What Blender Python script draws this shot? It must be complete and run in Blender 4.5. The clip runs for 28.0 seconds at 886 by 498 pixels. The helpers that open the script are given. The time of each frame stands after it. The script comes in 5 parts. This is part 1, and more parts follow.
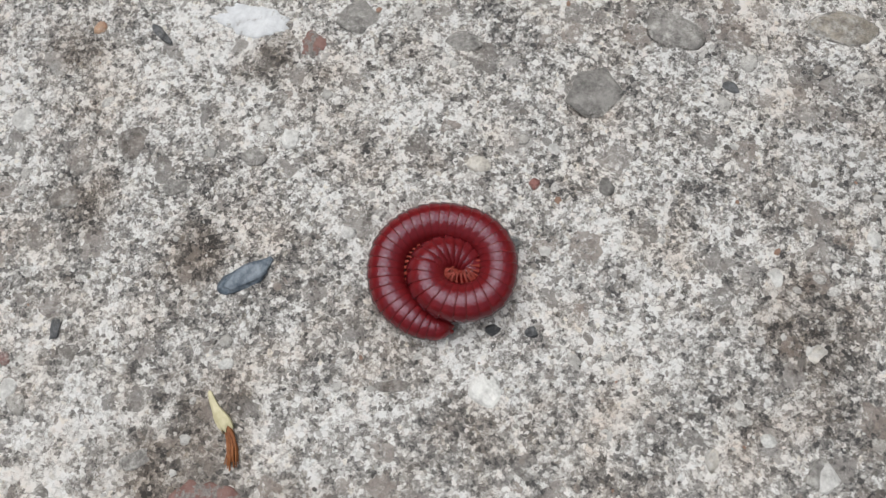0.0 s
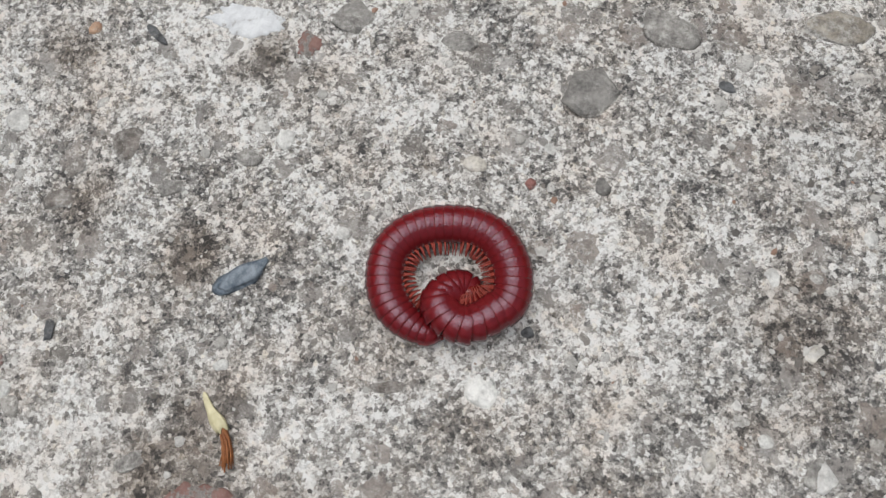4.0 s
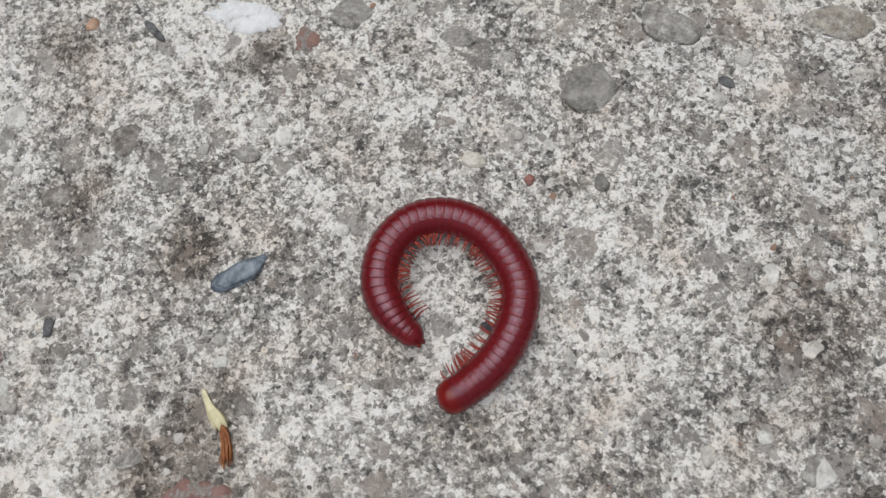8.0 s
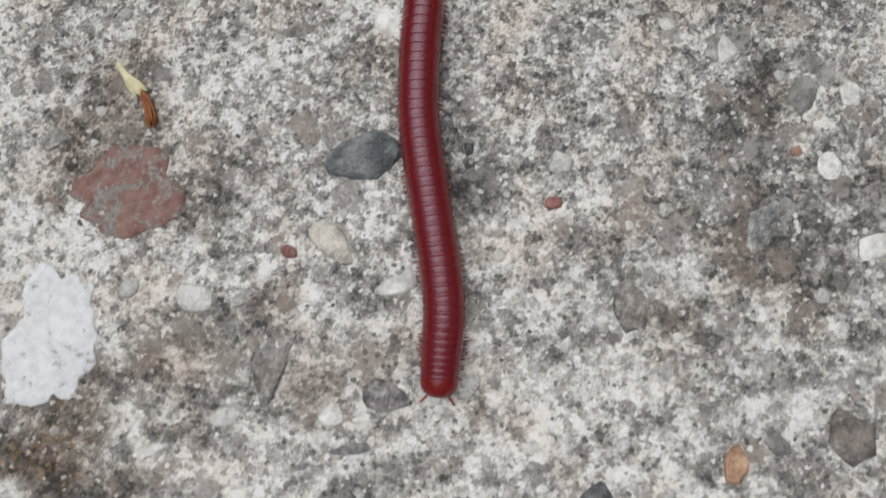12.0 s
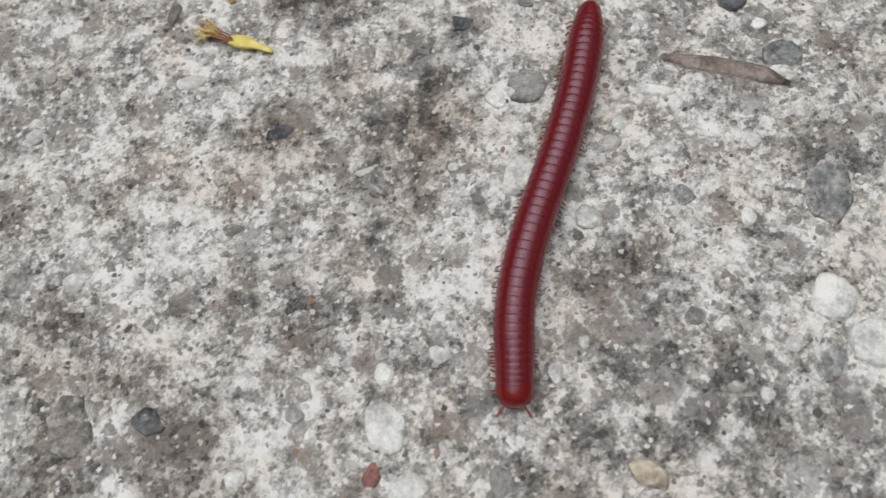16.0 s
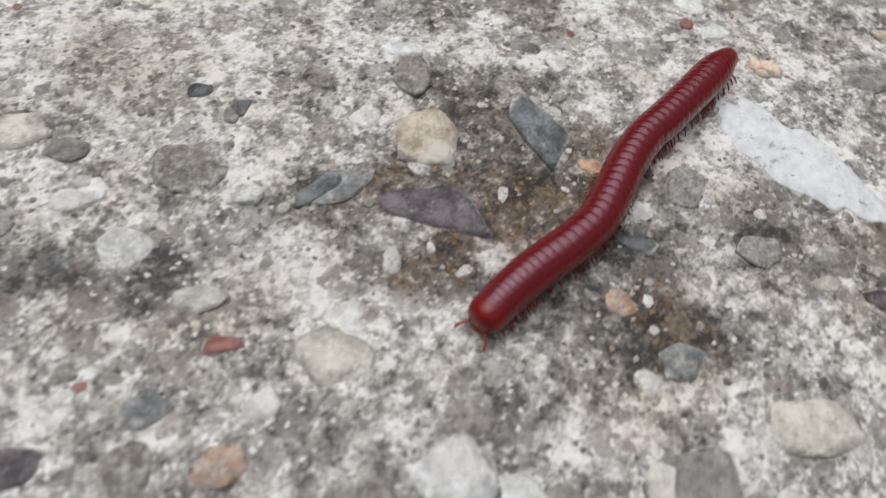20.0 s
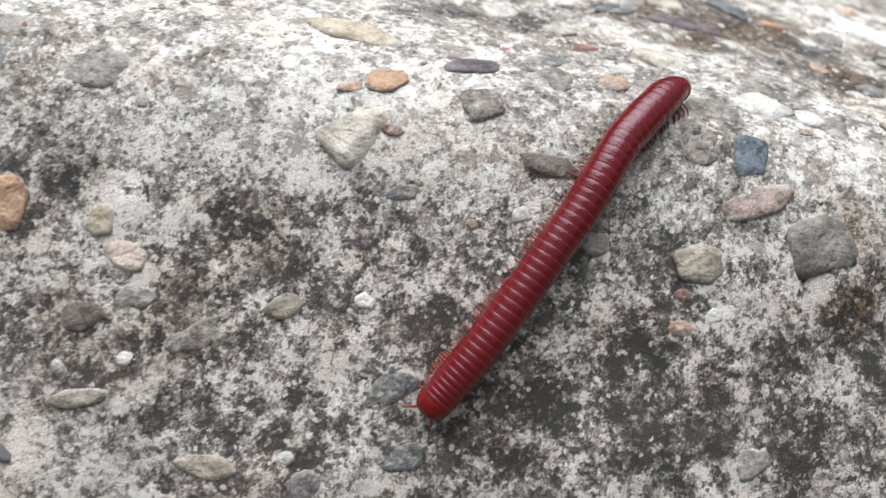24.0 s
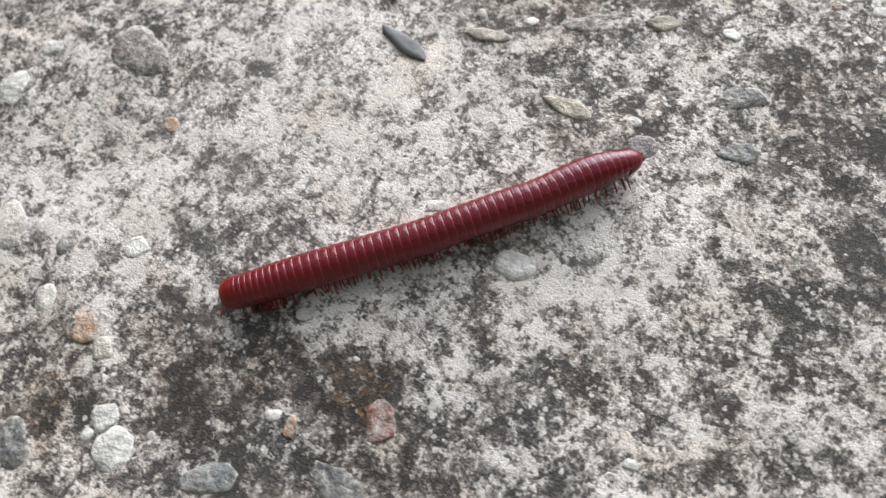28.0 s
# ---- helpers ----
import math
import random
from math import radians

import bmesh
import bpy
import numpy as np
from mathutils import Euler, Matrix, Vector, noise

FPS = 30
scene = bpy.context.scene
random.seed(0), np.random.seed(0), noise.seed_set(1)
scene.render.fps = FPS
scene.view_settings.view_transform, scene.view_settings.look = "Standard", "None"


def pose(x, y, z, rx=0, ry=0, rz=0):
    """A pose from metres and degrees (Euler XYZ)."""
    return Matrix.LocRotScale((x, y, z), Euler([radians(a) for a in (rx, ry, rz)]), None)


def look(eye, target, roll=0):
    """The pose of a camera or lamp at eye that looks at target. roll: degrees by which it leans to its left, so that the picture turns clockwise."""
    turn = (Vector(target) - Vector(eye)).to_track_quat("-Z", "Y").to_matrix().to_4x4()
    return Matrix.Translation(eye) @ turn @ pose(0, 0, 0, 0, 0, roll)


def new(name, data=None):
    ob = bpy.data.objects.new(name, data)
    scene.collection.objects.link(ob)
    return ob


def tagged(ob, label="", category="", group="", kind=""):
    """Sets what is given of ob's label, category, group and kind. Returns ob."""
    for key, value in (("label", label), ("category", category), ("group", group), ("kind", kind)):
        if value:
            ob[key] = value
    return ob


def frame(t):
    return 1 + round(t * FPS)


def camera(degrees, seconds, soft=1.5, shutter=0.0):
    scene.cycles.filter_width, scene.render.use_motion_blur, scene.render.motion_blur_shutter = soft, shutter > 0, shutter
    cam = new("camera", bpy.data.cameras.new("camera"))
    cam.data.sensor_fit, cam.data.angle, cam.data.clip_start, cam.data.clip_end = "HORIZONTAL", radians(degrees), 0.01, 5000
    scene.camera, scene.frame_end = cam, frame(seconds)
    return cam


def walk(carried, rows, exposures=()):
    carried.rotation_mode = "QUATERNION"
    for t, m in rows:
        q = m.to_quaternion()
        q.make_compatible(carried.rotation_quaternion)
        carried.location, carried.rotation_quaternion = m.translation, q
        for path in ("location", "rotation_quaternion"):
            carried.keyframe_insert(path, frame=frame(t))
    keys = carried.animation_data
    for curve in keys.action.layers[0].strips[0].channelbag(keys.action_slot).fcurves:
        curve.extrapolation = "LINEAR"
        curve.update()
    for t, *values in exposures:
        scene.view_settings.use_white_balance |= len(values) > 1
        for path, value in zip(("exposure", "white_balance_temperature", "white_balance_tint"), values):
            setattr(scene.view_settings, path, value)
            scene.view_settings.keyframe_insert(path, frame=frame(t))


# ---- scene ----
# One rusty-red millipede uncoils on weathered concrete and walks over the slab's rounded edge.
# Lengths below are in millimetres where a name says so; MM turns them into metres.
MM = 0.001
cam = camera(66.75, 28.0, soft=1.3, shutter=0.3)
PATH = [
    (0, -0.00000, -0.00000, 0.08500, 11.92, 2.18, 0.19),
    (0.5, 0.00015, -0.00035, 0.08501, 12.21, 2.15, 0.09),
    (1, 0.00024, -0.00025, 0.08485, 12.14, 2.22, 0.16),
    (1.5, -0.00002, -0.00011, 0.08488, 12.14, 2.19, 0.20),
    (2, -0.00014, 0.00018, 0.08464, 11.88, 2.17, 0.25),
    (2.5, 0.00006, -0.00015, 0.08489, 12.07, 2.13, 0.15),
    (3, 0.00016, -0.00008, 0.08496, 11.99, 2.07, 0.07),
    (3.5, 0.00034, -0.00016, 0.08480, 12.11, 2.10, 0.10),
    (5.5, 0.00032, -0.00015, 0.08451, 12.00, 2.01, 0.09),
    (6, 0.00024, -0.00004, 0.08466, 11.94, 2.10, 0.12),
    (6.5, 0.00005, 0.00021, 0.08442, 11.82, 2.10, 0.22),
    (7, -0.00004, 0.00052, 0.08441, 11.59, 2.07, 0.18),
    (7.5, 0.00039, -0.00003, 0.08434, 11.81, 2.14, 0.08),
    (8, 0.00053, -0.00003, 0.08455, 11.71, 2.14, -0.05),
    (8.5, 0.00091, -0.00096, 0.08422, 11.61, 2.24, -0.27),
    (9, 0.00159, -0.00273, 0.08368, 11.51, 2.13, -0.84),
    (9.5, 0.00169, -0.00348, 0.08297, 10.71, 1.50, -1.36),
    (10, 0.00456, -0.00764, 0.08235, 9.73, 1.43, -3.65),
    (10.5, 0.00835, -0.01141, 0.08279, 8.25, 1.25, -6.48),
    (11, 0.01132, -0.01601, 0.08165, 7.22, 1.60, -8.76),
    (11.5, 0.00867, -0.02527, 0.08049, 7.09, 0.75, -8.92),
    (12, 0.00376, -0.03867, 0.08027, 6.53, 0.80, -8.72),
    (12.5, -0.00160, -0.04509, 0.08153, 7.74, 0.83, -8.56),
    (14.5, -0.00647, -0.08230, 0.08392, 13.13, 3.44, -10.68),
    (15, -0.00892, -0.09249, 0.08377, 14.63, 4.04, -10.52),
    (15.5, -0.01924, -0.10896, 0.08160, 15.45, 3.36, -9.60),
    (16, -0.02991, -0.11787, 0.08104, 17.55, 2.24, -8.77),
    (16.5, -0.03917, -0.12333, 0.07929, 18.81, 0.77, -8.56),
    (17, -0.04349, -0.12892, 0.08067, 18.75, -0.48, -9.66),
    (17.5, -0.05148, -0.14048, 0.07809, 20.30, -0.81, -10.44),
    (18, -0.06599, -0.16367, 0.07080, 22.98, -1.95, -7.11),
    (18.5, -0.07161, -0.16842, 0.07157, 25.85, -2.74, -8.19),
    (19, -0.08161, -0.17640, 0.07074, 29.57, -2.71, -7.43),
    (19.5, -0.08460, -0.18225, 0.06821, 31.66, -4.42, -6.38),
    (20, -0.09396, -0.19525, 0.06231, 33.76, -4.36, -8.00),
    (20.5, -0.10882, -0.21078, 0.06515, 36.81, -5.76, -9.70),
    (22.5, -0.12972, -0.24569, 0.04615, 50.42, -8.06, -9.60),
    (23, -0.14115, -0.25144, 0.03365, 50.81, -9.42, -9.32),
    (23.5, -0.14462, -0.25482, 0.03107, 53.94, -9.66, -10.51),
    (24, -0.15242, -0.25949, 0.02719, 55.25, -9.07, -10.24),
    (24.5, -0.15823, -0.26781, 0.02100, 56.30, -9.05, -10.16),
    (25, -0.16170, -0.28012, 0.00555, 58.51, -11.44, -6.53),
    (25.5, -0.16700, -0.28633, -0.01047, 61.42, -13.66, -1.87),
    (26, -0.16305, -0.29298, -0.01384, 66.25, -17.34, 2.94),
    (26.5, -0.14829, -0.30607, -0.02165, 67.22, -20.05, 7.85),
    (27, -0.14847, -0.30247, -0.02932, 68.00, -20.94, 10.28),
    (27.5, -0.15458, -0.30284, -0.03663, 69.77, -21.36, 10.59),
    (28, -0.16418, -0.30457, -0.03913, 71.34, -20.14, 9.86),
]
cam.data.dof.use_dof = True
cam.data.dof.focus_distance, cam.data.dof.aperture_fstop = 0.088, 20.0
EXPOSURES = [(0, -0.09), (12, -0.21), (17, -0.23), (20.5, -0.03), (23, 0.42), (25, 0.87), (28, 1.04)]
walk(cam, [(t, pose(x, y, z, rx, ry, rz)) for t, x, y, z, rx, ry, rz in PATH], EXPOSURES)

# ---- light: a bright overcast sky ----
world = bpy.data.worlds.new("overcast_sky")
scene.world = world
world.use_nodes = True
SUN_UP, SUN_ROUND = 75, -40
wt = world.node_tree
sky = wt.nodes.new("ShaderNodeTexSky")
sky.sky_type, sky.sun_disc = "NISHITA", False
sky.sun_elevation, sky.sun_rotation = radians(SUN_UP), radians(SUN_ROUND)
sky.air_density, sky.dust_density, sky.ozone_density = 1.0, 6.0, 0.6
grey = wt.nodes.new("ShaderNodeHueSaturation")
grey.inputs["Saturation"].default_value = 0.45
wt.links.new(sky.outputs[0], grey.inputs["Color"])
wt.links.new(grey.outputs[0], wt.nodes["Background"].inputs[0])
wt.nodes["Background"].inputs[1].default_value = 0.085
sun = new("sun", bpy.data.lights.new("sun", "SUN"))
sun.data.energy, sun.data.angle, sun.data.color = 2.1, radians(70), (0.975, 0.985, 0.99)
toward = Vector((math.sin(radians(SUN_ROUND)) * math.cos(radians(SUN_UP)), math.cos(radians(SUN_ROUND)) * math.cos(radians(SUN_UP)), math.sin(radians(SUN_UP))))
sun.matrix_world = look(toward * 3, (0, 0, 0))

# ---- materials ----
def material(name, rough=0.6, spec=0.5):
    m = bpy.data.materials.new(name)
    m.use_nodes = True
    b = m.node_tree.nodes["Principled BSDF"]
    b.inputs["Roughness"].default_value = rough
    b.inputs["Specular IOR Level"].default_value = spec
    return m, m.node_tree, b


def node(nt, kind, **values):
    n = nt.nodes.new(kind)
    for key, v in values.items():
        n.inputs[key].default_value = v
    return n


def grains(nt, scale, detail=2.0, rough=0.55, coords=None):
    n = node(nt, "ShaderNodeTexNoise", Scale=scale, Detail=detail, Roughness=rough)
    nt.links.new(coords, n.inputs["Vector"])
    return n.outputs["Fac"]


def ramp(nt, fac, *stops):
    n = nt.nodes.new("ShaderNodeValToRGB")
    e = n.color_ramp.elements
    while len(e) < len(stops):
        e.new(0.5)
    for k, (at, c) in zip(e, stops):
        k.position, k.color = at, (*c, 1) if len(c) == 3 else c
    nt.links.new(fac, n.inputs[0])
    return n.outputs[0]


def mix(nt, fac, a, b, how="MIX"):
    n = nt.nodes.new("ShaderNodeMix")
    n.data_type, n.blend_type = "RGBA", how
    for v, k in ((fac, 0), (a, 6), (b, 7)):
        if isinstance(v, (int, float)):
            n.inputs[k].default_value = v
        elif isinstance(v, tuple):
            n.inputs[k].default_value = (*v, 1)
        else:
            nt.links.new(v, n.inputs[k])
    return n.outputs[2]


def maths(nt, how, a, b=0.0):
    n = nt.nodes.new("ShaderNodeMath")
    n.operation = how
    for v, k in ((a, 0), (b, 1)):
        if isinstance(v, (int, float)):
            n.inputs[k].default_value = v
        else:
            nt.links.new(v, n.inputs[k])
    return n.outputs[0]


def bump(nt, b, height, depth, strength=1.0):
    n = node(nt, "ShaderNodeBump", Strength=strength, Distance=depth)
    nt.links.new(height, n.inputs["Height"])
    nt.links.new(n.outputs[0], b.inputs["Normal"])


def jittered(nt, p, scale, amount):
    n = node(nt, "ShaderNodeTexNoise", Scale=scale, Detail=2.0)
    nt.links.new(p, n.inputs["Vector"])
    w = nt.nodes.new("ShaderNodeVectorMath")
    w.operation = "MULTIPLY_ADD"
    nt.links.new(n.outputs["Color"], w.inputs[0])
    w.inputs[1].default_value = (amount,) * 3
    nt.links.new(p, w.inputs[2])
    return w.outputs[0]


def flakes(nt, coords, scale):
    """Flat little flakes: the middle of each point's flake, its three random numbers and the distance from its middle."""
    v = node(nt, "ShaderNodeTexVoronoi", Scale=scale)
    nt.links.new(coords, v.inputs["Vector"])
    c = nt.nodes.new("ShaderNodeSeparateColor")
    nt.links.new(v.outputs["Color"], c.inputs[0])
    return v.outputs["Position"], c.outputs[:3], v.outputs["Distance"]


def concrete_material():
    """Worn concrete: pale lime paste in flakes over grey-brown mortar, with sunk brown grains; the attribute 'stain' holds dark, brown and bleached patches."""
    m, nt, b = material("weathered_concrete", 0.8, 0.3)

    def add(*terms):
        total = terms[0]
        for t in terms[1:]:
            total = maths(nt, "ADD", total, t)
        return total

    def times(a, k):
        return maths(nt, "MULTIPLY", a, k)

    def about(a, k):
        return maths(nt, "MULTIPLY", maths(nt, "SUBTRACT", a, 0.5), k)

    p = nt.nodes.new("ShaderNodeTexCoord").outputs["Object"]
    q = jittered(nt, p, 2600, 0.0007)
    st = nt.nodes.new("ShaderNodeAttribute")
    st.attribute_name = "stain"
    sc = nt.nodes.new("ShaderNodeSeparateColor")
    nt.links.new(st.outputs["Color"], sc.inputs[0])
    dark, brown, pale = sc.outputs[:3]
    face, clotted = maths(nt, "MAXIMUM", st.outputs["Alpha"], 0.0), maths(nt, "MAXIMUM", times(st.outputs["Alpha"], -1.0), 0.0)
    # how little lime is left
    patch, broad = grains(nt, 120, 4, 0.62, p), grains(nt, 30, 3, 0.55, p)
    crowd = add(about(patch, 0.95), about(broad, 0.85), times(dark, 0.38), times(brown, 0.30), times(pale, -0.2))
    # lime flakes of two sizes, each of one tone
    mid1, (r1, r2, _), _ = flakes(nt, q, 1750)
    mid2, (s1, _, _), _ = flakes(nt, q, 3600)
    clot1 = grains(nt, 560, 4, 0.72, mid1)
    clot2 = grains(nt, 900, 4, 0.75, mid2)
    fine = grains(nt, 3000, 3, 0.7, p)
    coarse = maths(nt, "SUBTRACT", 1.0, add(times(clotted, 0.52), times(face, 0.25)))
    k = add(about(clot1, 0.99), times(add(about(clot2, 0.80), about(r1, 0.22), about(s1, 0.22), about(fine, 0.36)), coarse))
    blot = about(grains(nt, 230, 5, 0.7, q), 1.0)
    k = add(k, times(crowd, -0.47), times(blot, add(times(clotted, 0.62), times(face, 0.88), 0.14)))
    # the weathered face is peppered more sharply
    k = times(k, add(times(face, 0.6), 1.0))
    k = add(k, 0.512)
    c = ramp(nt, k, (0.22, (0.072, 0.072, 0.072)), (0.34, (0.187, 0.182, 0.175)), (0.42, (0.298, 0.286, 0.272)), (0.49, (0.42, 0.405, 0.382)), (0.55, (0.59, 0.585, 0.565)), (0.68, (0.82, 0.82, 0.805)))
    # flakes differ a little in hue: grey, pinkish, buff
    hue = ramp(nt, r2, (0.0, (1, 1, 1)), (0.55, (1, 0.995, 0.985)), (0.75, (1.0, 0.955, 0.925)), (0.9, (0.93, 0.945, 0.95)), (1.0, (0.98, 0.93, 0.85)))
    c = mix(nt, 0.85, c, hue, "MULTIPLY")
    # worn sand grains a few millimetres wide, filmed over with grey-brown cement
    wob = jittered(nt, p, 420, 0.0035)
    _, (a1, a2, _), ad = flakes(nt, wob, 235)
    disc = maths(nt, "LESS_THAN", ad, times(add(times(crowd, 0.35), a1, -0.42), 0.95))
    film = ramp(nt, a2, (0.0, (0.21, 0.20, 0.188)), (0.4, (0.33, 0.31, 0.29)), (0.7, (0.30, 0.255, 0.225)), (1.0, (0.42, 0.41, 0.395)))
    film = mix(nt, 1.0, film, ramp(nt, grains(nt, 1600, 4, 0.7, p), (0.35, (0.72, 0.72, 0.72)), (0.62, (1.12, 1.12, 1.12))), "MULTIPLY")
    cover = times(disc, ramp(nt, grains(nt, 900, 4, 0.75, q), (0.40, (0.12, 0.12, 0.12)), (0.52, (0.85, 0.85, 0.85))))
    c = mix(nt, times(cover, maths(nt, "SUBTRACT", 1.0, times(face, 0.7))), c, film)
    # single dark and bright sand grains
    _, (b1, b2, _), bd = flakes(nt, q, 1500)
    black = times(maths(nt, "LESS_THAN", b1, add(times(crowd, 0.20), times(face, 0.02), 0.085)), maths(nt, "LESS_THAN", add(bd, about(fine, 0.5)), 0.5))
    c = mix(nt, times(black, 0.8), c, ramp(nt, b2, (0.0, (0.06, 0.057, 0.053)), (0.5, (0.16, 0.148, 0.135)), (1.0, (0.27, 0.245, 0.22))))
    white = times(maths(nt, "GREATER_THAN", b1, 0.955), maths(nt, "LESS_THAN", bd, 0.5))
    c = mix(nt, times(white, 0.85), c, (0.80, 0.795, 0.775))
    # stains
    c = mix(nt, times(dark, 0.36), c, (0.40, 0.42, 0.445), "MULTIPLY")
    rust = times(brown, add(patch, 0.45))
    c = mix(nt, rust, c, (0.53, 0.43, 0.345), "MULTIPLY")
    # orange-brown moss crumbs where the rust stain is thick
    _, (o1, o2, _), _ = flakes(nt, q, 2000)
    moss = maths(nt, "LESS_THAN", o1, times(maths(nt, "SUBTRACT", brown, 0.48), 0.85))
    c = mix(nt, times(moss, 0.8), c, ramp(nt, o2, (0.0, (0.085, 0.052, 0.03)), (0.6, (0.19, 0.118, 0.06)), (1.0, (0.28, 0.20, 0.115))))
    c = mix(nt, times(pale, 0.10), c, (0.74, 0.73, 0.70))
    c = mix(nt, times(face, 0.7), c, (1.0, 0.96, 0.948), "MULTIPLY")
    warm = ramp(nt, grains(nt, 85, 4, 0.6, p), (0.47, (1, 1, 1)), (0.70, (0.93, 0.87, 0.82)))
    c = mix(nt, 1.0, c, warm, "MULTIPLY")
    nt.links.new(c, b.inputs["Base Color"])
    h = add(times(k, 0.9), times(fine, 0.5), times(black, -0.10), times(disc, -0.12))
    bump(nt, b, h, 0.0006, 0.7)
    return m


CONCRETE = concrete_material()


def pebble_material(name, dark, light, rough=0.55, scale=300, vein=None, dusty=False):
    m, nt, b = material(name, rough, 0.4)
    p = nt.nodes.new("ShaderNodeTexCoord").outputs["Object"]
    r = nt.nodes.new("ShaderNodeObjectInfo").outputs["Random"]
    w = nt.nodes.new("ShaderNodeVectorMath")
    w.operation = "ADD"
    nt.links.new(p, w.inputs[0])
    nt.links.new(r, w.inputs[1])
    n = maths(nt, "ADD", maths(nt, "MULTIPLY", grains(nt, scale, 4, 0.6, w.outputs[0]), 0.7), maths(nt, "MULTIPLY", grains(nt, scale * 7, 2, 0.6, w.outputs[0]), 0.3))
    c = ramp(nt, n, (0.40, tuple(0.78 * v for v in dark)), (0.50, tuple(0.5 * (v + w) for v, w in zip(dark, light))), (0.60, tuple(1.12 * v for v in light)))
    if vein:
        c = mix(nt, ramp(nt, grains(nt, scale * 0.5, 3, 0.5, w.outputs[0]), (0.5, (0, 0, 0)), (0.62, (1, 1, 1))), c, vein)
    # cement creeps over the rim and dusts the top
    chalky = light[1] > 0.55
    tones = ((0.40, 0.39, 0.37), (0.54, 0.53, 0.51), (0.63, 0.62, 0.60), (0.72, 0.715, 0.70)) if chalky else ((0.10, 0.095, 0.088), (0.30, 0.285, 0.265), (0.50, 0.49, 0.46), (0.66, 0.65, 0.625))
    paste = ramp(nt, grains(nt, 900, 5, 0.78, w.outputs[0]), *zip((0.36, 0.47, 0.56, 0.68), tones))
    dust = ramp(nt, grains(nt, 650, 5, 0.75, w.outputs[0]), (0.41 if dusty else 0.55, (0, 0, 0)), (0.60 if dusty else 0.74, (0.75, 0.75, 0.75)))
    c = mix(nt, dust, c, paste)
    g = nt.nodes.new("ShaderNodeSeparateXYZ")
    nt.links.new(nt.nodes.new("ShaderNodeTexCoord").outputs["Generated"], g.inputs[0])
    creep = maths(nt, "ADD", g.outputs[2], maths(nt, "MULTIPLY", maths(nt, "SUBTRACT", grains(nt, 420, 4, 0.7, w.outputs[0]), 0.5), 0.42))
    rim = (0.76 if dusty else 0.70) - (0.10 if chalky else 0.0)
    c = mix(nt, ramp(nt, creep, (rim, (1, 1, 1)), (rim + 0.11, (0, 0, 0))), c, paste)
    nt.links.new(c, b.inputs["Base Color"])
    bump(nt, b, maths(nt, "ADD", grains(nt, 800, 5, 0.65, w.outputs[0]), maths(nt, "MULTIPLY", grains(nt, 260, 3, 0.5, w.outputs[0]), 1.5)), 0.0009, 0.8)
    return m


GREY = pebble_material("grey_stone", (0.175, 0.169, 0.159), (0.295, 0.285, 0.268))
GREY_WORN = pebble_material("worn_grey_stone", (0.175, 0.169, 0.159), (0.295, 0.285, 0.268), dusty=True)
DARK = pebble_material("dark_slate", (0.055, 0.058, 0.062), (0.15, 0.155, 0.16))
DARK_WORN = pebble_material("worn_dark_slate", (0.055, 0.058, 0.062), (0.15, 0.155, 0.16), dusty=True)
BLUE = pebble_material("blue_grey_stone", (0.09, 0.105, 0.115), (0.21, 0.23, 0.235))
BLUE_WORN = pebble_material("worn_blue_grey_stone", (0.09, 0.105, 0.115), (0.21, 0.23, 0.235), dusty=True)
WHITE = pebble_material("white_quartz", (0.56, 0.56, 0.535), (0.76, 0.76, 0.73))
WHITE_WORN = pebble_material("worn_white_quartz", (0.56, 0.56, 0.535), (0.76, 0.76, 0.73), dusty=True)
CREAM = pebble_material("cream_stone", (0.45, 0.42, 0.365), (0.63, 0.60, 0.54))
CREAM_WORN = pebble_material("worn_cream_stone", (0.45, 0.42, 0.365), (0.63, 0.60, 0.54), dusty=True)
TAN = pebble_material("tan_stone", (0.42, 0.35, 0.255), (0.60, 0.54, 0.45), vein=(0.66, 0.625, 0.56))
TAN_WORN = pebble_material("worn_tan_stone", (0.42, 0.35, 0.255), (0.60, 0.54, 0.45), vein=(0.66, 0.625, 0.56), dusty=True)
ORANGE = pebble_material("orange_brick_chip", (0.36, 0.205, 0.13), (0.52, 0.35, 0.24))
ORANGE_WORN = pebble_material("worn_orange_brick_chip", (0.36, 0.205, 0.13), (0.52, 0.35, 0.24), dusty=True)
RED = pebble_material("red_brick_chip", (0.19, 0.075, 0.065), (0.33, 0.16, 0.14))
RED_WORN = pebble_material("worn_red_brick_chip", (0.19, 0.075, 0.065), (0.33, 0.16, 0.14), dusty=True)
PURPLE = pebble_material("purple_grey_stone", (0.08, 0.068, 0.08), (0.18, 0.158, 0.170))
PURPLE_WORN = pebble_material("worn_purple_grey_stone", (0.08, 0.068, 0.08), (0.18, 0.158, 0.170), dusty=True)
BROWN = pebble_material("brown_stone", (0.12, 0.104, 0.092), (0.235, 0.21, 0.188))
BROWN_WORN = pebble_material("worn_brown_stone", (0.12, 0.104, 0.092), (0.235, 0.21, 0.188), dusty=True)

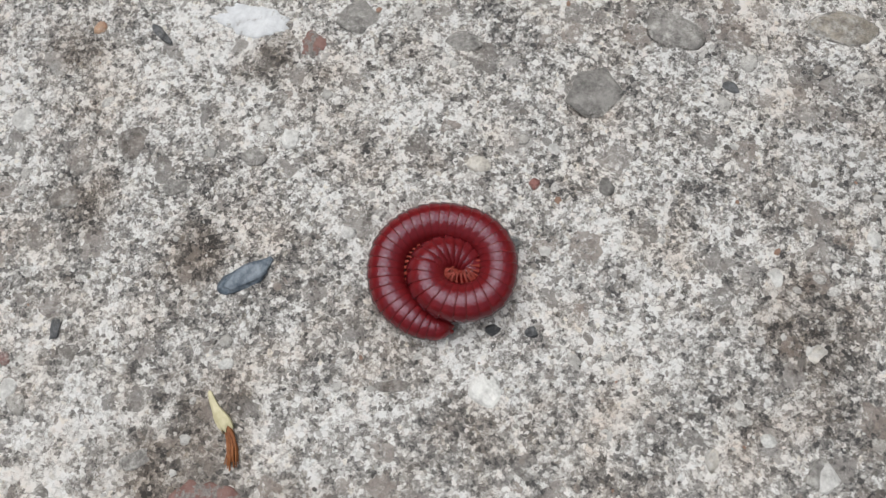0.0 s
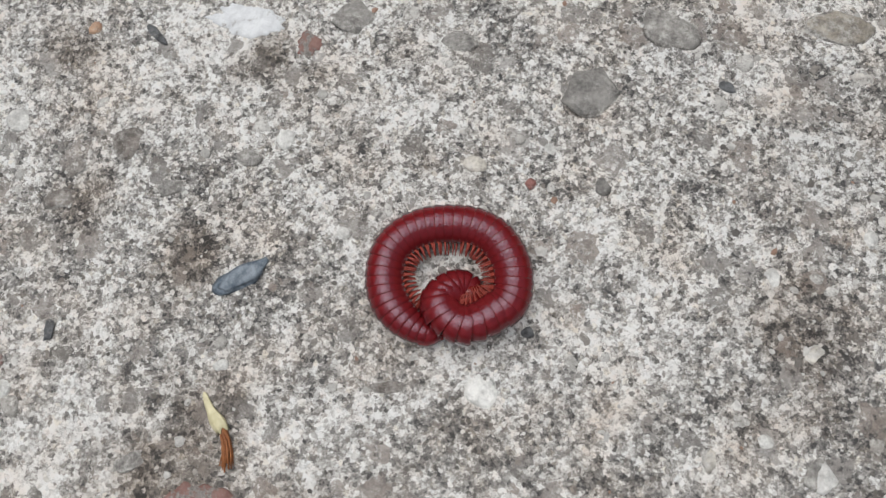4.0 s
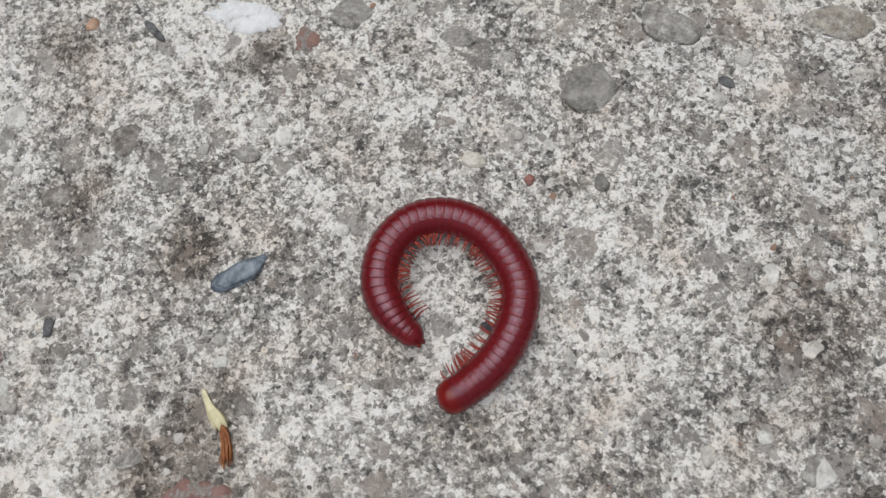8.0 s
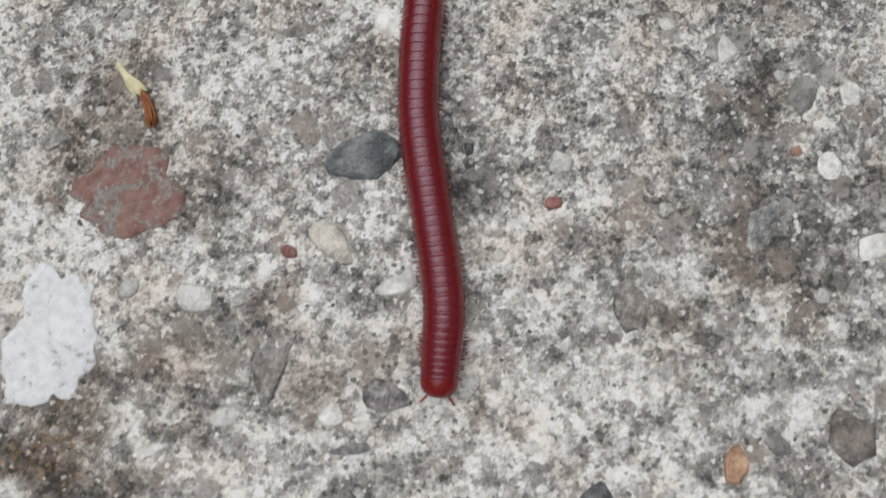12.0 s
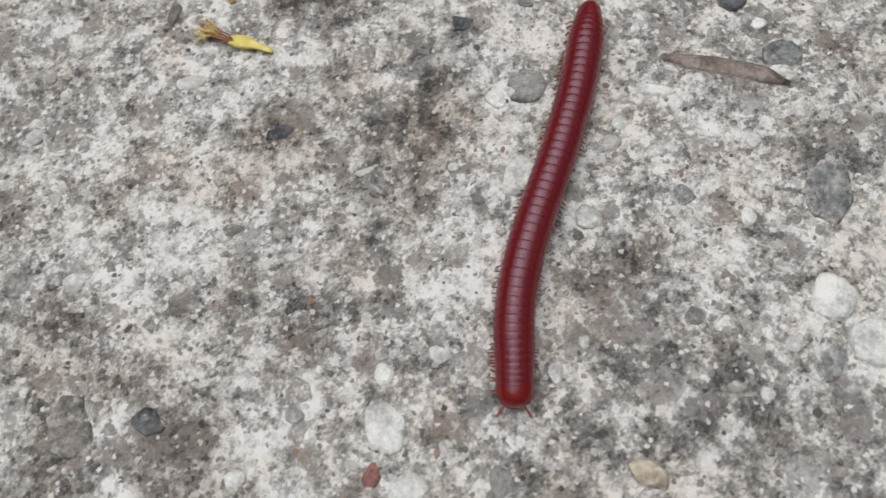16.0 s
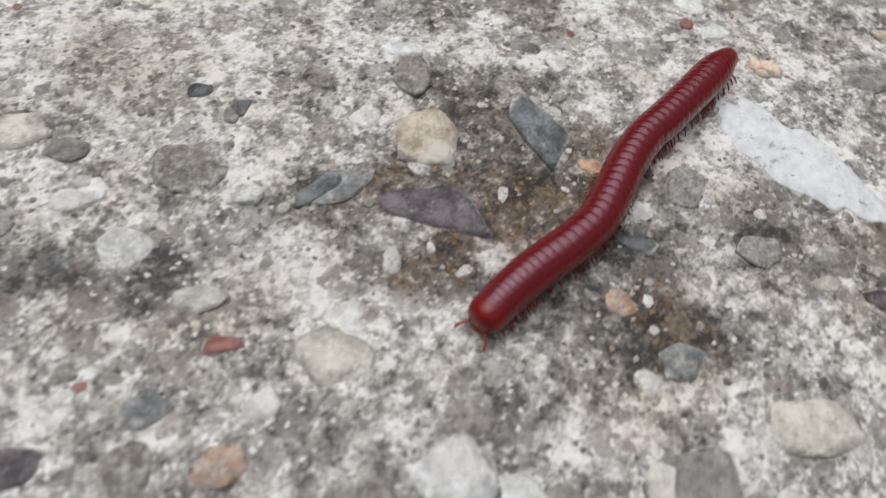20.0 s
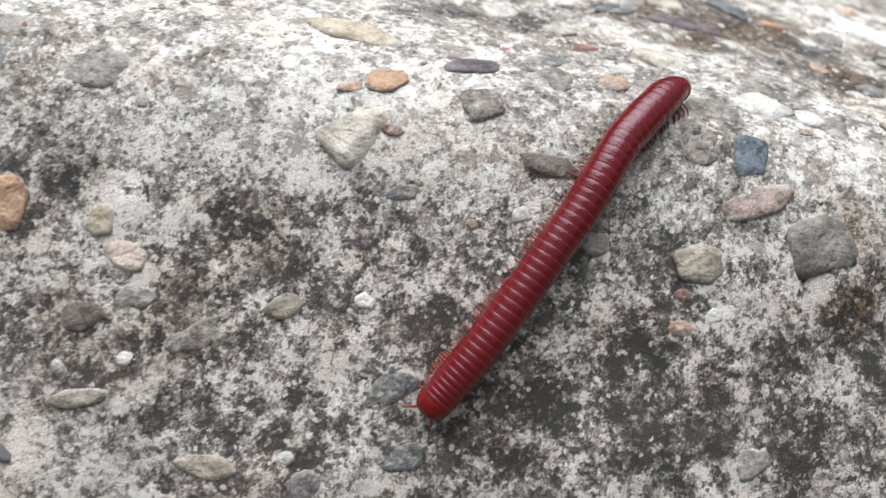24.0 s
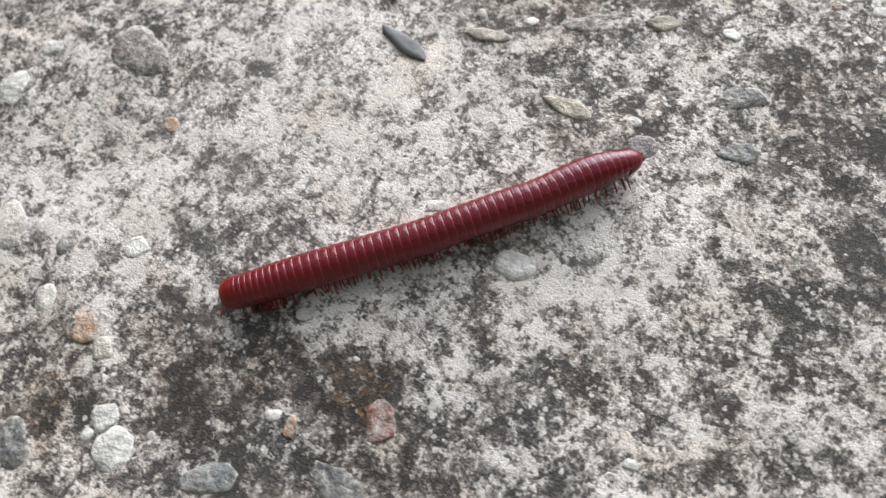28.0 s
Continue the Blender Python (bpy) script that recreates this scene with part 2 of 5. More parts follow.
SEPIA = pebble_material("sepia_stone", (0.15, 0.115, 0.098), (0.30, 0.25, 0.22))
SEPIA_WORN = pebble_material("worn_sepia_stone", (0.15, 0.115, 0.098), (0.30, 0.25, 0.22), dusty=True)
NAVY = pebble_material("dark_blue_stone", (0.05, 0.068, 0.09), (0.16, 0.205, 0.245))
NAVY_WORN = pebble_material("worn_dark_blue_stone", (0.05, 0.068, 0.09), (0.16, 0.205, 0.245), dusty=True)
BUFF = pebble_material("buff_stone", (0.27, 0.24, 0.195), (0.44, 0.40, 0.34))
BUFF_WORN = pebble_material("worn_buff_stone", (0.27, 0.24, 0.195), (0.44, 0.40, 0.34), dusty=True)
PINK = pebble_material("pink_white_quartz", (0.50, 0.40, 0.36), (0.68, 0.58, 0.53))
PINK_WORN = pebble_material("worn_pink_white_quartz", (0.50, 0.40, 0.36), (0.68, 0.58, 0.53), dusty=True)
ROSE = pebble_material("rose_brick_chip", (0.31, 0.20, 0.18), (0.45, 0.33, 0.305))
ROSE_WORN = pebble_material("worn_rose_brick_chip", (0.31, 0.20, 0.18), (0.45, 0.33, 0.305), dusty=True)
LIME = pebble_material("white_lime_crust", (0.55, 0.555, 0.55), (0.74, 0.75, 0.75), 0.8, 500)
LIME_WORN = pebble_material("worn_white_lime_crust", (0.55, 0.555, 0.55), (0.74, 0.75, 0.75), 0.8, 500, dusty=True)
WORN = {GREY: GREY_WORN, DARK: DARK_WORN, BLUE: BLUE_WORN, WHITE: WHITE_WORN, CREAM: CREAM_WORN, TAN: TAN_WORN, ORANGE: ORANGE_WORN, RED: RED_WORN, PURPLE: PURPLE_WORN, BROWN: BROWN_WORN, LIME: LIME_WORN, SEPIA: SEPIA_WORN, NAVY: NAVY_WORN, BUFF: BUFF_WORN, PINK: PINK_WORN, ROSE: ROSE_WORN}


def crust_material(name, low, high, holes, hole_tone):
    """A flat crust worn through to grey cement in ragged holes."""
    m, nt, b = material(name, 0.85, 0.2)
    p = nt.nodes.new("ShaderNodeTexCoord").outputs["Object"]
    c = ramp(nt, grains(nt, 700, 5, 0.7, p), (0.34, low), (0.62, high))
    worn = ramp(nt, grains(nt, 480, 6, 0.72, p), (holes, (1, 1, 1)), (holes + 0.06, (0, 0, 0)))
    under = ramp(nt, grains(nt, 2200, 4, 0.75, p), (0.36, tuple(0.45 * v for v in hole_tone)), (0.6, hole_tone))
    c = mix(nt, worn, c, under)
    nt.links.new(c, b.inputs["Base Color"])
    bump(nt, b, grains(nt, 900, 5, 0.7, p), 0.0005, 0.35)
    return m


CHALK = crust_material("chalky_lime_crust", (0.53, 0.545, 0.56), (0.69, 0.71, 0.725), 0.36, (0.45, 0.44, 0.42))
BRICK = crust_material("worn_brick_smear", (0.155, 0.082, 0.070), (0.26, 0.160, 0.142), 0.45, (0.30, 0.28, 0.26))

# ---- the ground: a concrete slab whose edge rounds over into a steep face ----
EDGE_D = (-340, -251, -229.5, -216.8, -204, -195.5, -188.7, -182.8, -174.3, -161.5, -144.5, -119)
EDGE_Z = (-228, -101, -70.6, -49.7, -33, -21.9, -12.5, -6.1, -3.5, -2.9, -1.7, 0)


def slab_height(x, y):
    """Height of the slab's surface in mm, at mm; numbers or arrays."""
    d = np.asarray(y, float) + 0.19 * (np.asarray(x, float) + 127.5)
    return sum(np.interp(d + o, EDGE_D, EDGE_Z) for o in (-5.1, -2.55, 0, 2.55, 5.1)) / 5


def value_noise(x, y, size, seed):
    """Smooth random heights in -1..1 with knots every size mm."""
    rng = np.random.default_rng(seed)
    table = rng.uniform(-1, 1, (256, 256))
    u, v = x / size + 1000, y / size + 1000
    i, j = np.floor(u).astype(int), np.floor(v).astype(int)
    a, c = u - i, v - j
    a, c = a * a * (3 - 2 * a), c * c * (3 - 2 * c)
    i0, i1, j0, j1 = i % 256, (i + 1) % 256, j % 256, (j + 1) % 256
    return (table[i0, j0] * (1 - a) + table[i1, j0] * a) * (1 - c) + (table[i0, j1] * (1 - a) + table[i1, j1] * a) * c


def relief(x, y):
    """Pits and clots of the worn surface, in mm."""
    big = value_noise(x, y, 17, 1) * 0.35
    mid = value_noise(x, y, 5.3, 2) * 0.28
    small = value_noise(x, y, 1.9, 3) * 0.16 + value_noise(x, y, 1.15, 5) * 0.09
    pit = np.minimum(0, value_noise(x, y, 6.1, 4) + 0.45) * 0.9
    return (big + mid + small + pit) * (1 + 1.1 * np.clip((-slab_height(x, y) - 4) / 14, 0, 1))


def grow(a, b, step, far):
    """Grid lines: even from a to b, then ever wider out to far on both sides."""
    core = np.arange(a, b + step, step)
    out = [step]
    while sum(out) < far:
        out.append(out[-1] * 1.35)
    out = np.cumsum(out)
    return np.r_[(a - out)[::-1], core, core[-1] + out]


def sheet(name, xs, ys, z, mat, slant=0.0):
    X, Y = np.meshgrid(xs, ys, indexing="ij")
    Y = Y - slant * (X + 127.5)
    n, k = len(xs), len(ys)
    v = np.stack([X, Y, z(X, Y)], -1).reshape(-1, 3) * MM
    i = np.arange(n * k).reshape(n, k)
    q = np.stack([i[:-1, :-1], i[1:, :-1], i[1:, 1:], i[:-1, 1:]], -1).reshape(-1, 4)
    me = bpy.data.meshes.new(name)
    me.vertices.add(len(v))
    me.vertices.foreach_set("co", v.ravel())
    me.loops.add(q.size)
    me.loops.foreach_set("vertex_index", q.ravel())
    me.polygons.add(len(q))
    me.polygons.foreach_set("loop_start", np.arange(0, q.size, 4))
    me.polygons.foreach_set("use_smooth", np.ones(len(q), bool))
    me.update(calc_edges=True)
    me.materials.append(mat)
    return new(name, me)


STAINS = []


def stain(x, y, z, radius, amount, kind):
    """A weathered patch on the slab about (x, y, z) mm."""
    STAINS.append((x, y, z, radius, amount, kind))


stain(-36, 17, 0, 5.5, 0.55, "brown")
stain(-55, 47, 0, 5.2, 0.60, "brown")
stain(39, 4, 0, 10.2, 0.35, "dark")
stain(52, 32, 0, 13.2, 0.40, "dark")
stain(-28, 45, 0, 4.6, 0.50, "brown")
stain(-51, 25, 0, 5.2, 0.45, "brown")
stain(-35, -9, 0, 10.1, 0.60, "brown")
stain(-14, 33, 0, 2.3, 0.35, "dark")
stain(-5, 30, 0, 2.3, 0.40, "brown")
stain(29, 48, 0, 8.5, 0.40, "dark")
stain(40, -22, 0, 8.0, 0.50, "dark")
stain(42, 7, 0, 9.1, 0.40, "brown")
stain(9, -23, 0, 4.1, 0.80, "dark")
stain(8, -15, 0, 2.7, 0.70, "dark")
stain(40, -34, 0, 5.9, 0.50, "brown")
stain(-24, -15, 0, 7.5, 0.40, "brown")
stain(-44, -44, 0, 9.3, 0.75, "brown")
stain(9, -22, 0, 4.7, 0.60, "dark")
stain(37, -52, 0, 11.4, 0.35, "dark")
stain(-7, -34, 0, 5.5, 0.40, "dark")
stain(-28, -38, 0, 8.0, 0.40, "brown")
stain(-25, -66, 0, 7.3, 0.60, "dark")
stain(-49, -73, -0, 6.0, 0.50, "brown")
stain(-26, -73, 0, 5.1, 0.50, "brown")
stain(-6, -42, 0, 5.5, 0.40, "brown")
stain(-45, -45, 0, 7.5, 0.50, "brown")
stain(-28, -72, 0, 6.7, 0.50, "brown")
stain(-63, -113, 0, 8.1, 0.50, "brown")
stain(-77, -94, 0, 5.7, 0.50, "brown")
stain(-8, -107, -0, 7.8, 0.40, "dark")
stain(-46, -98, 0, 6.4, 0.40, "dark")
stain(-0, -118, 0, 9.4, 0.40, "dark")
stain(-30, -76, 0, 7.4, 0.50, "rust")
stain(-13, -133, 0, 8.7, 0.40, "dark")
stain(-75, -135, -0, 7.8, 0.50, "dark")
stain(-73, -149, -1, 11.8, 0.70, "rust")
stain(-87, -143, -1, 4.6, 0.70, "rust")
stain(-62, -140, -1, 6.3, 0.50, "brown")
stain(-43, -155, -1, 8.9, 0.40, "dark")
stain(-59, -161, -2, 10.5, 0.40, "brown")
stain(-96, -146, -1, 7.4, 0.50, "brown")
stain(-83, -127, -0, 4.1, 0.50, "brown")
stain(-105, -152, -2, 7.7, 0.40, "dark")
stain(-67, -165, -2, 8.5, 0.60, "dark")
stain(-59, -165, -2, 7.2, 0.70, "rust")
stain(-127, -153, -2, 9.1, 0.40, "dark")
stain(-80, -173, -3, 5.6, 0.50, "dark")
stain(-122, -124, -0, 11.0, 0.40, "brown")
stain(-60, -188, -4, 11.8, 0.50, "dark")
stain(-155, -189, -20, 7.7, 0.52, "dark")
stain(-108, -204, -28, 17.1, 0.25, "dark")
stain(-83, -207, -26, 20.6, 0.40, "dark")
stain(-118, -207, -35, 21.4, 0.30, "dark")
stain(-165, -195, -31, 8.2, 0.60, "brown")
stain(-138, -189, -16, 6.0, 0.38, "dark")
stain(-166, -201, -38, 11.5, 0.25, "dark")
stain(-156, -190, -21, 5.7, 0.38, "dark")
stain(-136, -203, -34, 9.3, 0.45, "dark")
stain(-120, -214, -45, 8.4, 0.45, "dark")
stain(-102, -199, -20, 10.0, 0.45, "dark")
stain(-156, -208, -45, 12.7, 0.25, "dark")
stain(-86, -208, -28, 16.9, 0.25, "dark")
stain(-168, -203, -42, 9.9, 0.45, "dark")
stain(-118, -217, -47, 7.5, 0.68, "dark")
stain(-122, -210, -40, 8.5, 0.38, "dark")
stain(-132, -203, -33, 6.1, 0.38, "dark")
stain(-94, -200, -19, 18.1, 0.30, "dark")
stain(-183, -205, -48, 16.0, 0.80, "pale")
stain(-155, -213, -52, 12.0, 0.40, "pale")
stain(-173, -229, -82, 12.5, 0.40, "dark")
stain(-179, -235, -92, 15.0, 0.30, "dark")
stain(-214, -231, -97, 14.2, 0.50, "brown")
stain(-235, -214, -77, 9.2, 0.45, "dark")
stain(-141, -226, -69, 4.4, 0.38, "dark")
stain(-124, -220, -55, 4.8, 0.45, "dark")
stain(-151, -203, -38, 14.6, 0.30, "dark")
stain(-134, -207, -39, 10.3, 0.30, "dark")
stain(-191, -219, -72, 5.6, 0.45, "dark")
stain(-196, -208, -56, 21.7, 0.90, "pale")
stain(-154, -218, -61, 15.0, 0.50, "pale")
stain(-213, -217, -75, 18.0, 0.60, "pale")
stain(-155, -233, -84, 8.5, 0.22, "dark")
stain(-166, -237, -92, 9.4, 0.45, "rust")
stain(-75, -139, -1, 12.8, 0.50, "brown")
stain(-83, -128, -0, 3.8, 0.60, "brown")
stain(-60, -140, -1, 5.1, 0.70, "rust")
stain(-44, -154, -1, 5.7, 0.50, "dark")
stain(-70, -153, -2, 7.4, 0.55, "rust")
stain(-98, -128, -0, 4.3, 0.45, "brown")
stain(-77, -107, 0, 3.4, 0.50, "brown")
stain(-44, -154, -1, 5.3, 0.50, "brown")
stain(-125, -121, -0, 7.7, 0.45, "brown")
stain(-112, -141, -1, 5.0, 0.35, "brown")
stain(-49, -126, 0, 17.5, 0.30, "pale")
stain(-121, -116, -0, 17.5, 0.40, "pale")
stain(-83, -177, -3, 5.2, 0.45, "dark")
stain(-79, -203, -20, 4.8, 0.80, "rust")
stain(-87, -207, -26, 17.1, 0.35, "dark")
stain(-121, -205, -33, 14.0, 0.30, "dark")
stain(-157, -190, -22, 4.3, 0.38, "dark")
stain(-95, -204, -25, 16.0, 0.25, "dark")
stain(-192, -228, -86, 7.0, 0.68, "dark")
stain(-177, -229, -84, 7.2, 0.68, "dark")
stain(-170, -224, -74, 5.5, 0.68, "dark")
stain(-178, -236, -93, 7.3, 0.60, "dark")
stain(-161, -231, -82, 6.0, 0.68, "dark")
stain(-193, -235, -96, 7.1, 0.68, "dark")
stain(-138, -208, -40, 6.5, 0.60, "dark")
stain(-121, -209, -38, 6.7, 0.60, "dark")
stain(-103, -210, -35, 7.1, 0.68, "dark")
stain(-110, -203, -28, 6.0, 0.60, "dark")
stain(-88, -206, -26, 7.5, 0.60, "dark")
stain(-171, -198, -36, 6.1, 0.52, "dark")
stain(-184, -195, -35, 4.9, 0.60, "dark")
stain(-162, -203, -41, 6.8, 0.60, "dark")
stain(-170, -203, -42, 5.4, 0.52, "dark")
stain(-177, -203, -44, 4.7, 0.45, "dark")
stain(-175, -193, -31, 2.8, 0.70, "brown")
stain(-156, -190, -22, 4.7, 0.45, "dark")
stain(-153, -189, -20, 4.0, 0.45, "dark")
stain(39, -23, -0, 4.0, 0.50, "dark")
stain(60, -9, -0, 4.8, 0.35, "dark")
stain(56, -30, -0, 5.3, 0.50, "dark")
stain(38, 11, -0, 3.5, 0.35, "brown")
stain(41, -32, -0, 4.0, 0.35, "dark")
stain(60, 0, -0, 4.2, 0.40, "brown")
stain(-90, -206, -27, 9.1, 0.50, "dark")
stain(-75, -211, -30, 9.2, 0.55, "dark")
stain(-101, -209, -33, 6.9, 0.50, "dark")
stain(-157, -190, -22, 6.5, 0.50, "brown")
stain(-72, -206, -21, 5.7, 0.50, "dark")
stain(-127, -202, -30, 5.4, 0.40, "dark")
stain(-4, -117, -0, 5.6, 0.40, "dark")
stain(-16, -119, -0, 4.1, 0.45, "dark")
stain(-63, -112, -0, 5.4, 0.45, "dark")
stain(-48, -99, -0, 4.0, 0.40, "brown")
stain(-16, -132, -0, 5.2, 0.40, "brown")
stain(-53, -126, -0, 5.1, 0.40, "dark")
stain(-27, -74, -0, 6.4, 0.45, "brown")
stain(-176, -229, -82, 6.5, 0.60, "dark")
stain(-165, -231, -83, 6.3, 0.60, "dark")
stain(-161, -234, -86, 5.5, 0.50, "dark")
stain(-126, -221, -57, 4.2, 0.50, "dark")
stain(-137, -225, -66, 3.5, 0.40, "dark")
stain(-209, -222, -82, 4.7, 0.40, "dark")
stain(-126, -203, -32, 9.3, 0.45, "brown")
stain(-133, -199, -28, 7.2, 0.40, "dark")
stain(-214, -231, -95, 6.1, 0.40, "brown")
stain(-193, -234, -95, 6.5, 0.40, "brown")
stain(-221, -213, -72, 5.9, 0.40, "brown")
stain(-232, -211, -72, 5.2, 0.35, "dark")
stain(-116, -216, -46, 8.2, 0.65, "dark")
stain(-157, -207, -44, 6.6, 0.50, "dark")
stain(-170, -197, -34, 6.7, 0.45, "dark")
stain(-126, -220, -55, 4.4, 0.50, "dark")
stain(-191, -218, -71, 5.7, 0.50, "dark")
stain(-183, -195, -35, 4.4, 0.45, "dark")
stain(-91, -208, -30, 7.0, 0.40, "dark")
stain(-101, -216, -42, 5.3, 0.40, "dark")
stain(-122, -150, -2, 3.7, 0.45, "dark")
stain(-45, -154, -1, 5.5, 0.40, "dark")
stain(-69, -169, -3, 5.4, 0.45, "dark")
stain(-68, -132, -0, 6.8, 0.40, "brown")
stain(31, -81, -0, 4.9, 0.40, "dark")
stain(21, -89, -0, 4.8, 0.40, "dark")
stain(-34, -84, -0, 5.6, 0.40, "dark")
stain(-8, -100, -0, 6.0, 0.45, "dark")
stain(-91, -209, -31, 12.4, 0.85, "dark")
stain(-79, -206, -23, 8.1, 0.85, "dark")
stain(-106, -212, -38, 8.6, 0.80, "dark")
stain(-131, -210, -42, 7.7, 0.70, "dark")
stain(-152, -207, -43, 6.1, 0.50, "dark")
stain(-82, -215, -35, 10.3, 0.85, "dark")
stain(-175, -196, -34, 7.4, 0.50, "brown")
stain(-173, -230, -84, 8.5, 0.90, "dark")
stain(-161, -233, -85, 8.2, 0.85, "dark")
stain(-186, -227, -83, 5.2, 0.70, "dark")
stain(-209, -235, -100, 8.8, 0.70, "brown")
stain(-201, -229, -90, 7.5, 0.60, "brown")
stain(-187, -237, -97, 8.4, 0.70, "dark")
stain(-217, -229, -94, 6.9, 0.50, "dark")
stain(-45, -45, -0, 7.4, 0.70, "rust")
stain(-38, -52, -0, 4.7, 0.60, "brown")
stain(-13, -45, -0, 4.8, 0.50, "brown")
stain(-17, -34, -0, 4.1, 0.40, "brown")
stain(-10, -56, -0, 4.7, 0.45, "dark")
stain(29, -41, -0, 4.1, 0.50, "brown")
stain(36, -30, -0, 5.6, 0.40, "dark")
stain(-79, -145, -1, 8.5, 0.60, "rust")
stain(-71, -151, -1, 6.6, 0.60, "brown")
stain(-58, -154, -1, 7.1, 0.55, "dark")
stain(-40, -153, -1, 6.7, 0.55, "dark")
stain(-29, -159, -1, 7.2, 0.55, "brown")
stain(-90, -154, -2, 6.3, 0.50, "dark")
stain(-176, -233, -89, 10.9, 0.95, "dark")
stain(-183, -238, -98, 9.3, 0.90, "dark")
stain(-160, -234, -85, 9.2, 0.95, "dark")
stain(-172, -230, -83, 6.6, 0.80, "brown")
stain(-155, -230, -78, 7.9, 0.90, "dark")
stain(-184, -230, -87, 6.7, 0.70, "brown")
stain(-192, -233, -92, 8.2, 0.60, "brown")
stain(-202, -226, -86, 7.0, 0.50, "dark")
stain(-78, -204, -21, 7.7, 0.90, "dark")
stain(-86, -209, -30, 9.8, 0.95, "dark")
stain(-72, -213, -30, 8.5, 0.95, "dark")
stain(-104, -205, -28, 6.2, 0.70, "dark")
stain(-80, -198, -13, 5.6, 0.60, "brown")
stain(-183, -195, -35, 5.0, 0.60, "dark")
stain(-118, -217, -47, 7.0, 0.85, "dark")
stain(-124, -220, -54, 6.0, 0.60, "dark")
stain(-203, -214, -68, 6.0, 0.60, "dark")
stain(-196, -222, -78, 7.0, 0.50, "dark")
stain(-159, -234, -86, 8.0, 0.70, "dark")
stain(-147, -235, -84, 8.0, 0.60, "dark")
stain(-155, -230, -79, 6.0, 0.50, "dark")
stain(-106, -203, -26, 7.0, 0.80, "dark")
stain(-88, -207, -27, 7.0, 0.90, "dark")
stain(-121, -205, -33, 8.0, 0.70, "dark")
stain(-99, -212, -36, 8.0, 0.60, "dark")
stain(-181, -182, -18, 7.0, 0.50, "dark")
stain(41, -32, -0, 7.0, 0.60, "dark")
stain(49, -37, -0, 8.0, 0.60, "dark")
stain(35, -23, -0, 5.0, 0.45, "dark")
stain(56, -24, -0, 7.0, 0.45, "dark")
stain(46, -17, -0, 5.0, 0.40, "brown")
stain(6, -22, -0, 5.0, 0.50, "dark")
stain(24, -34, -0, 6.0, 0.40, "dark")
stain(-67, -151, -1, 6.0, 0.85, "rust")
stain(-71, -146, -1, 6.0, 0.80, "rust")
stain(-89, -145, -1, 4.0, 0.75, "rust")
stain(-88, -156, -2, 4.0, 0.70, "rust")
stain(-63, -141, -1, 5.0, 0.70, "brown")
stain(-82, -154, -2, 5.0, 0.70, "rust")
stain(-60, -147, -1, 5.0, 0.60, "brown")
stain(-60, -165, -2, 4.0, 0.80, "rust")
stain(-116, -154, -2, 5.0, 0.60, "dark")
stain(-105, -150, -2, 6.0, 0.50, "dark")
stain(-76, -210, -29, 8.0, 0.90, "dark")
stain(-87, -211, -32, 8.0, 0.85, "dark")
stain(-72, -207, -22, 7.0, 0.85, "dark")
stain(-99, -205, -28, 6.0, 0.70, "dark")


def stain_colours(co):
    """Dark, brown and pale amounts for points in mm, with ragged edges."""
    out = np.zeros((len(co), 4))
    # black algae thinly pepper the whole steep face (alpha up to 1); towards the edge the flat is clotted with lime (alpha down to -1)
    face = np.clip((-co[:, 2] - 5) / 14, 0, 1)
    d = co[:, 1] + 0.19 * (co[:, 0] + 127.5)
    out[:, 3] = face - (1 - face) * np.clip((45 - d) / 65, 0, 1)
    out[:, 0] = 0.12 * face
    rag = value_noise(co[:, 0] + co[:, 2], co[:, 1], 4.2, 11) * 0.3 + value_noise(co[:, 0], co[:, 1] + co[:, 2], 1.7, 12) * 0.22
    for x, y, z, r, amount, kind in STAINS:
        near = np.flatnonzero((np.abs(co[:, 0] - x) < 1.7 * r) & (np.abs(co[:, 1] - y) < 1.7 * r) & (np.abs(co[:, 2] - z) < 1.7 * r))
        d = np.linalg.norm(co[near] - (x, y, z), axis=1) / r + rag[near]
        k = amount * np.clip((1.15 - d) / 0.65, 0, 1)
        for ch, w in {"dark": ((0, 1.0),), "brown": ((1, 0.8), (0, 0.35)), "rust": ((1, 1.0), (0, 0.35)), "pale": ((2, 1.0),)}[kind]:
            out[near, ch] = np.maximum(out[near, ch], k * w)
    return out


SLAB_X, SLAB_Y = grow(-255, 95, 0.7, 1500), grow(-285, 112, 0.7, 1500)
# the sawn back and side faces of the slab
SLAB_X, SLAB_Y = np.r_[SLAB_X[0] - 3, SLAB_X, SLAB_X[-1] + 3], np.r_[SLAB_Y, SLAB_Y[-1] + 3]


def slab_surface(X, Y):
    near = np.exp(-(np.maximum(0, np.maximum(np.abs(X + 80) - 200, np.abs(Y + 110) - 210)) / 60) ** 2)
    z = np.maximum(slab_height(X, Y), -215) + relief(X, Y) * near
    side = (X <= SLAB_X[0]) | (X >= SLAB_X[-1]) | (Y + 0.19 * (X + 127.5) >= SLAB_Y[-1] - 0.01)
    return np.where(side, -216, z)


slab = sheet("pavement", SLAB_X, SLAB_Y, slab_surface, CONCRETE, 0.19)
tagged(slab, "weathered pale grey concrete slab with a rounded worn edge", "pavement", kind="structure")
mark = slab.data.color_attributes.new("stain", "FLOAT_COLOR", "POINT")
where = np.empty(len(slab.data.vertices) * 3)
slab.data.vertices.foreach_get("co", where)
mark.data.foreach_set("color", stain_colours(where.reshape(-1, 3) / MM).ravel())

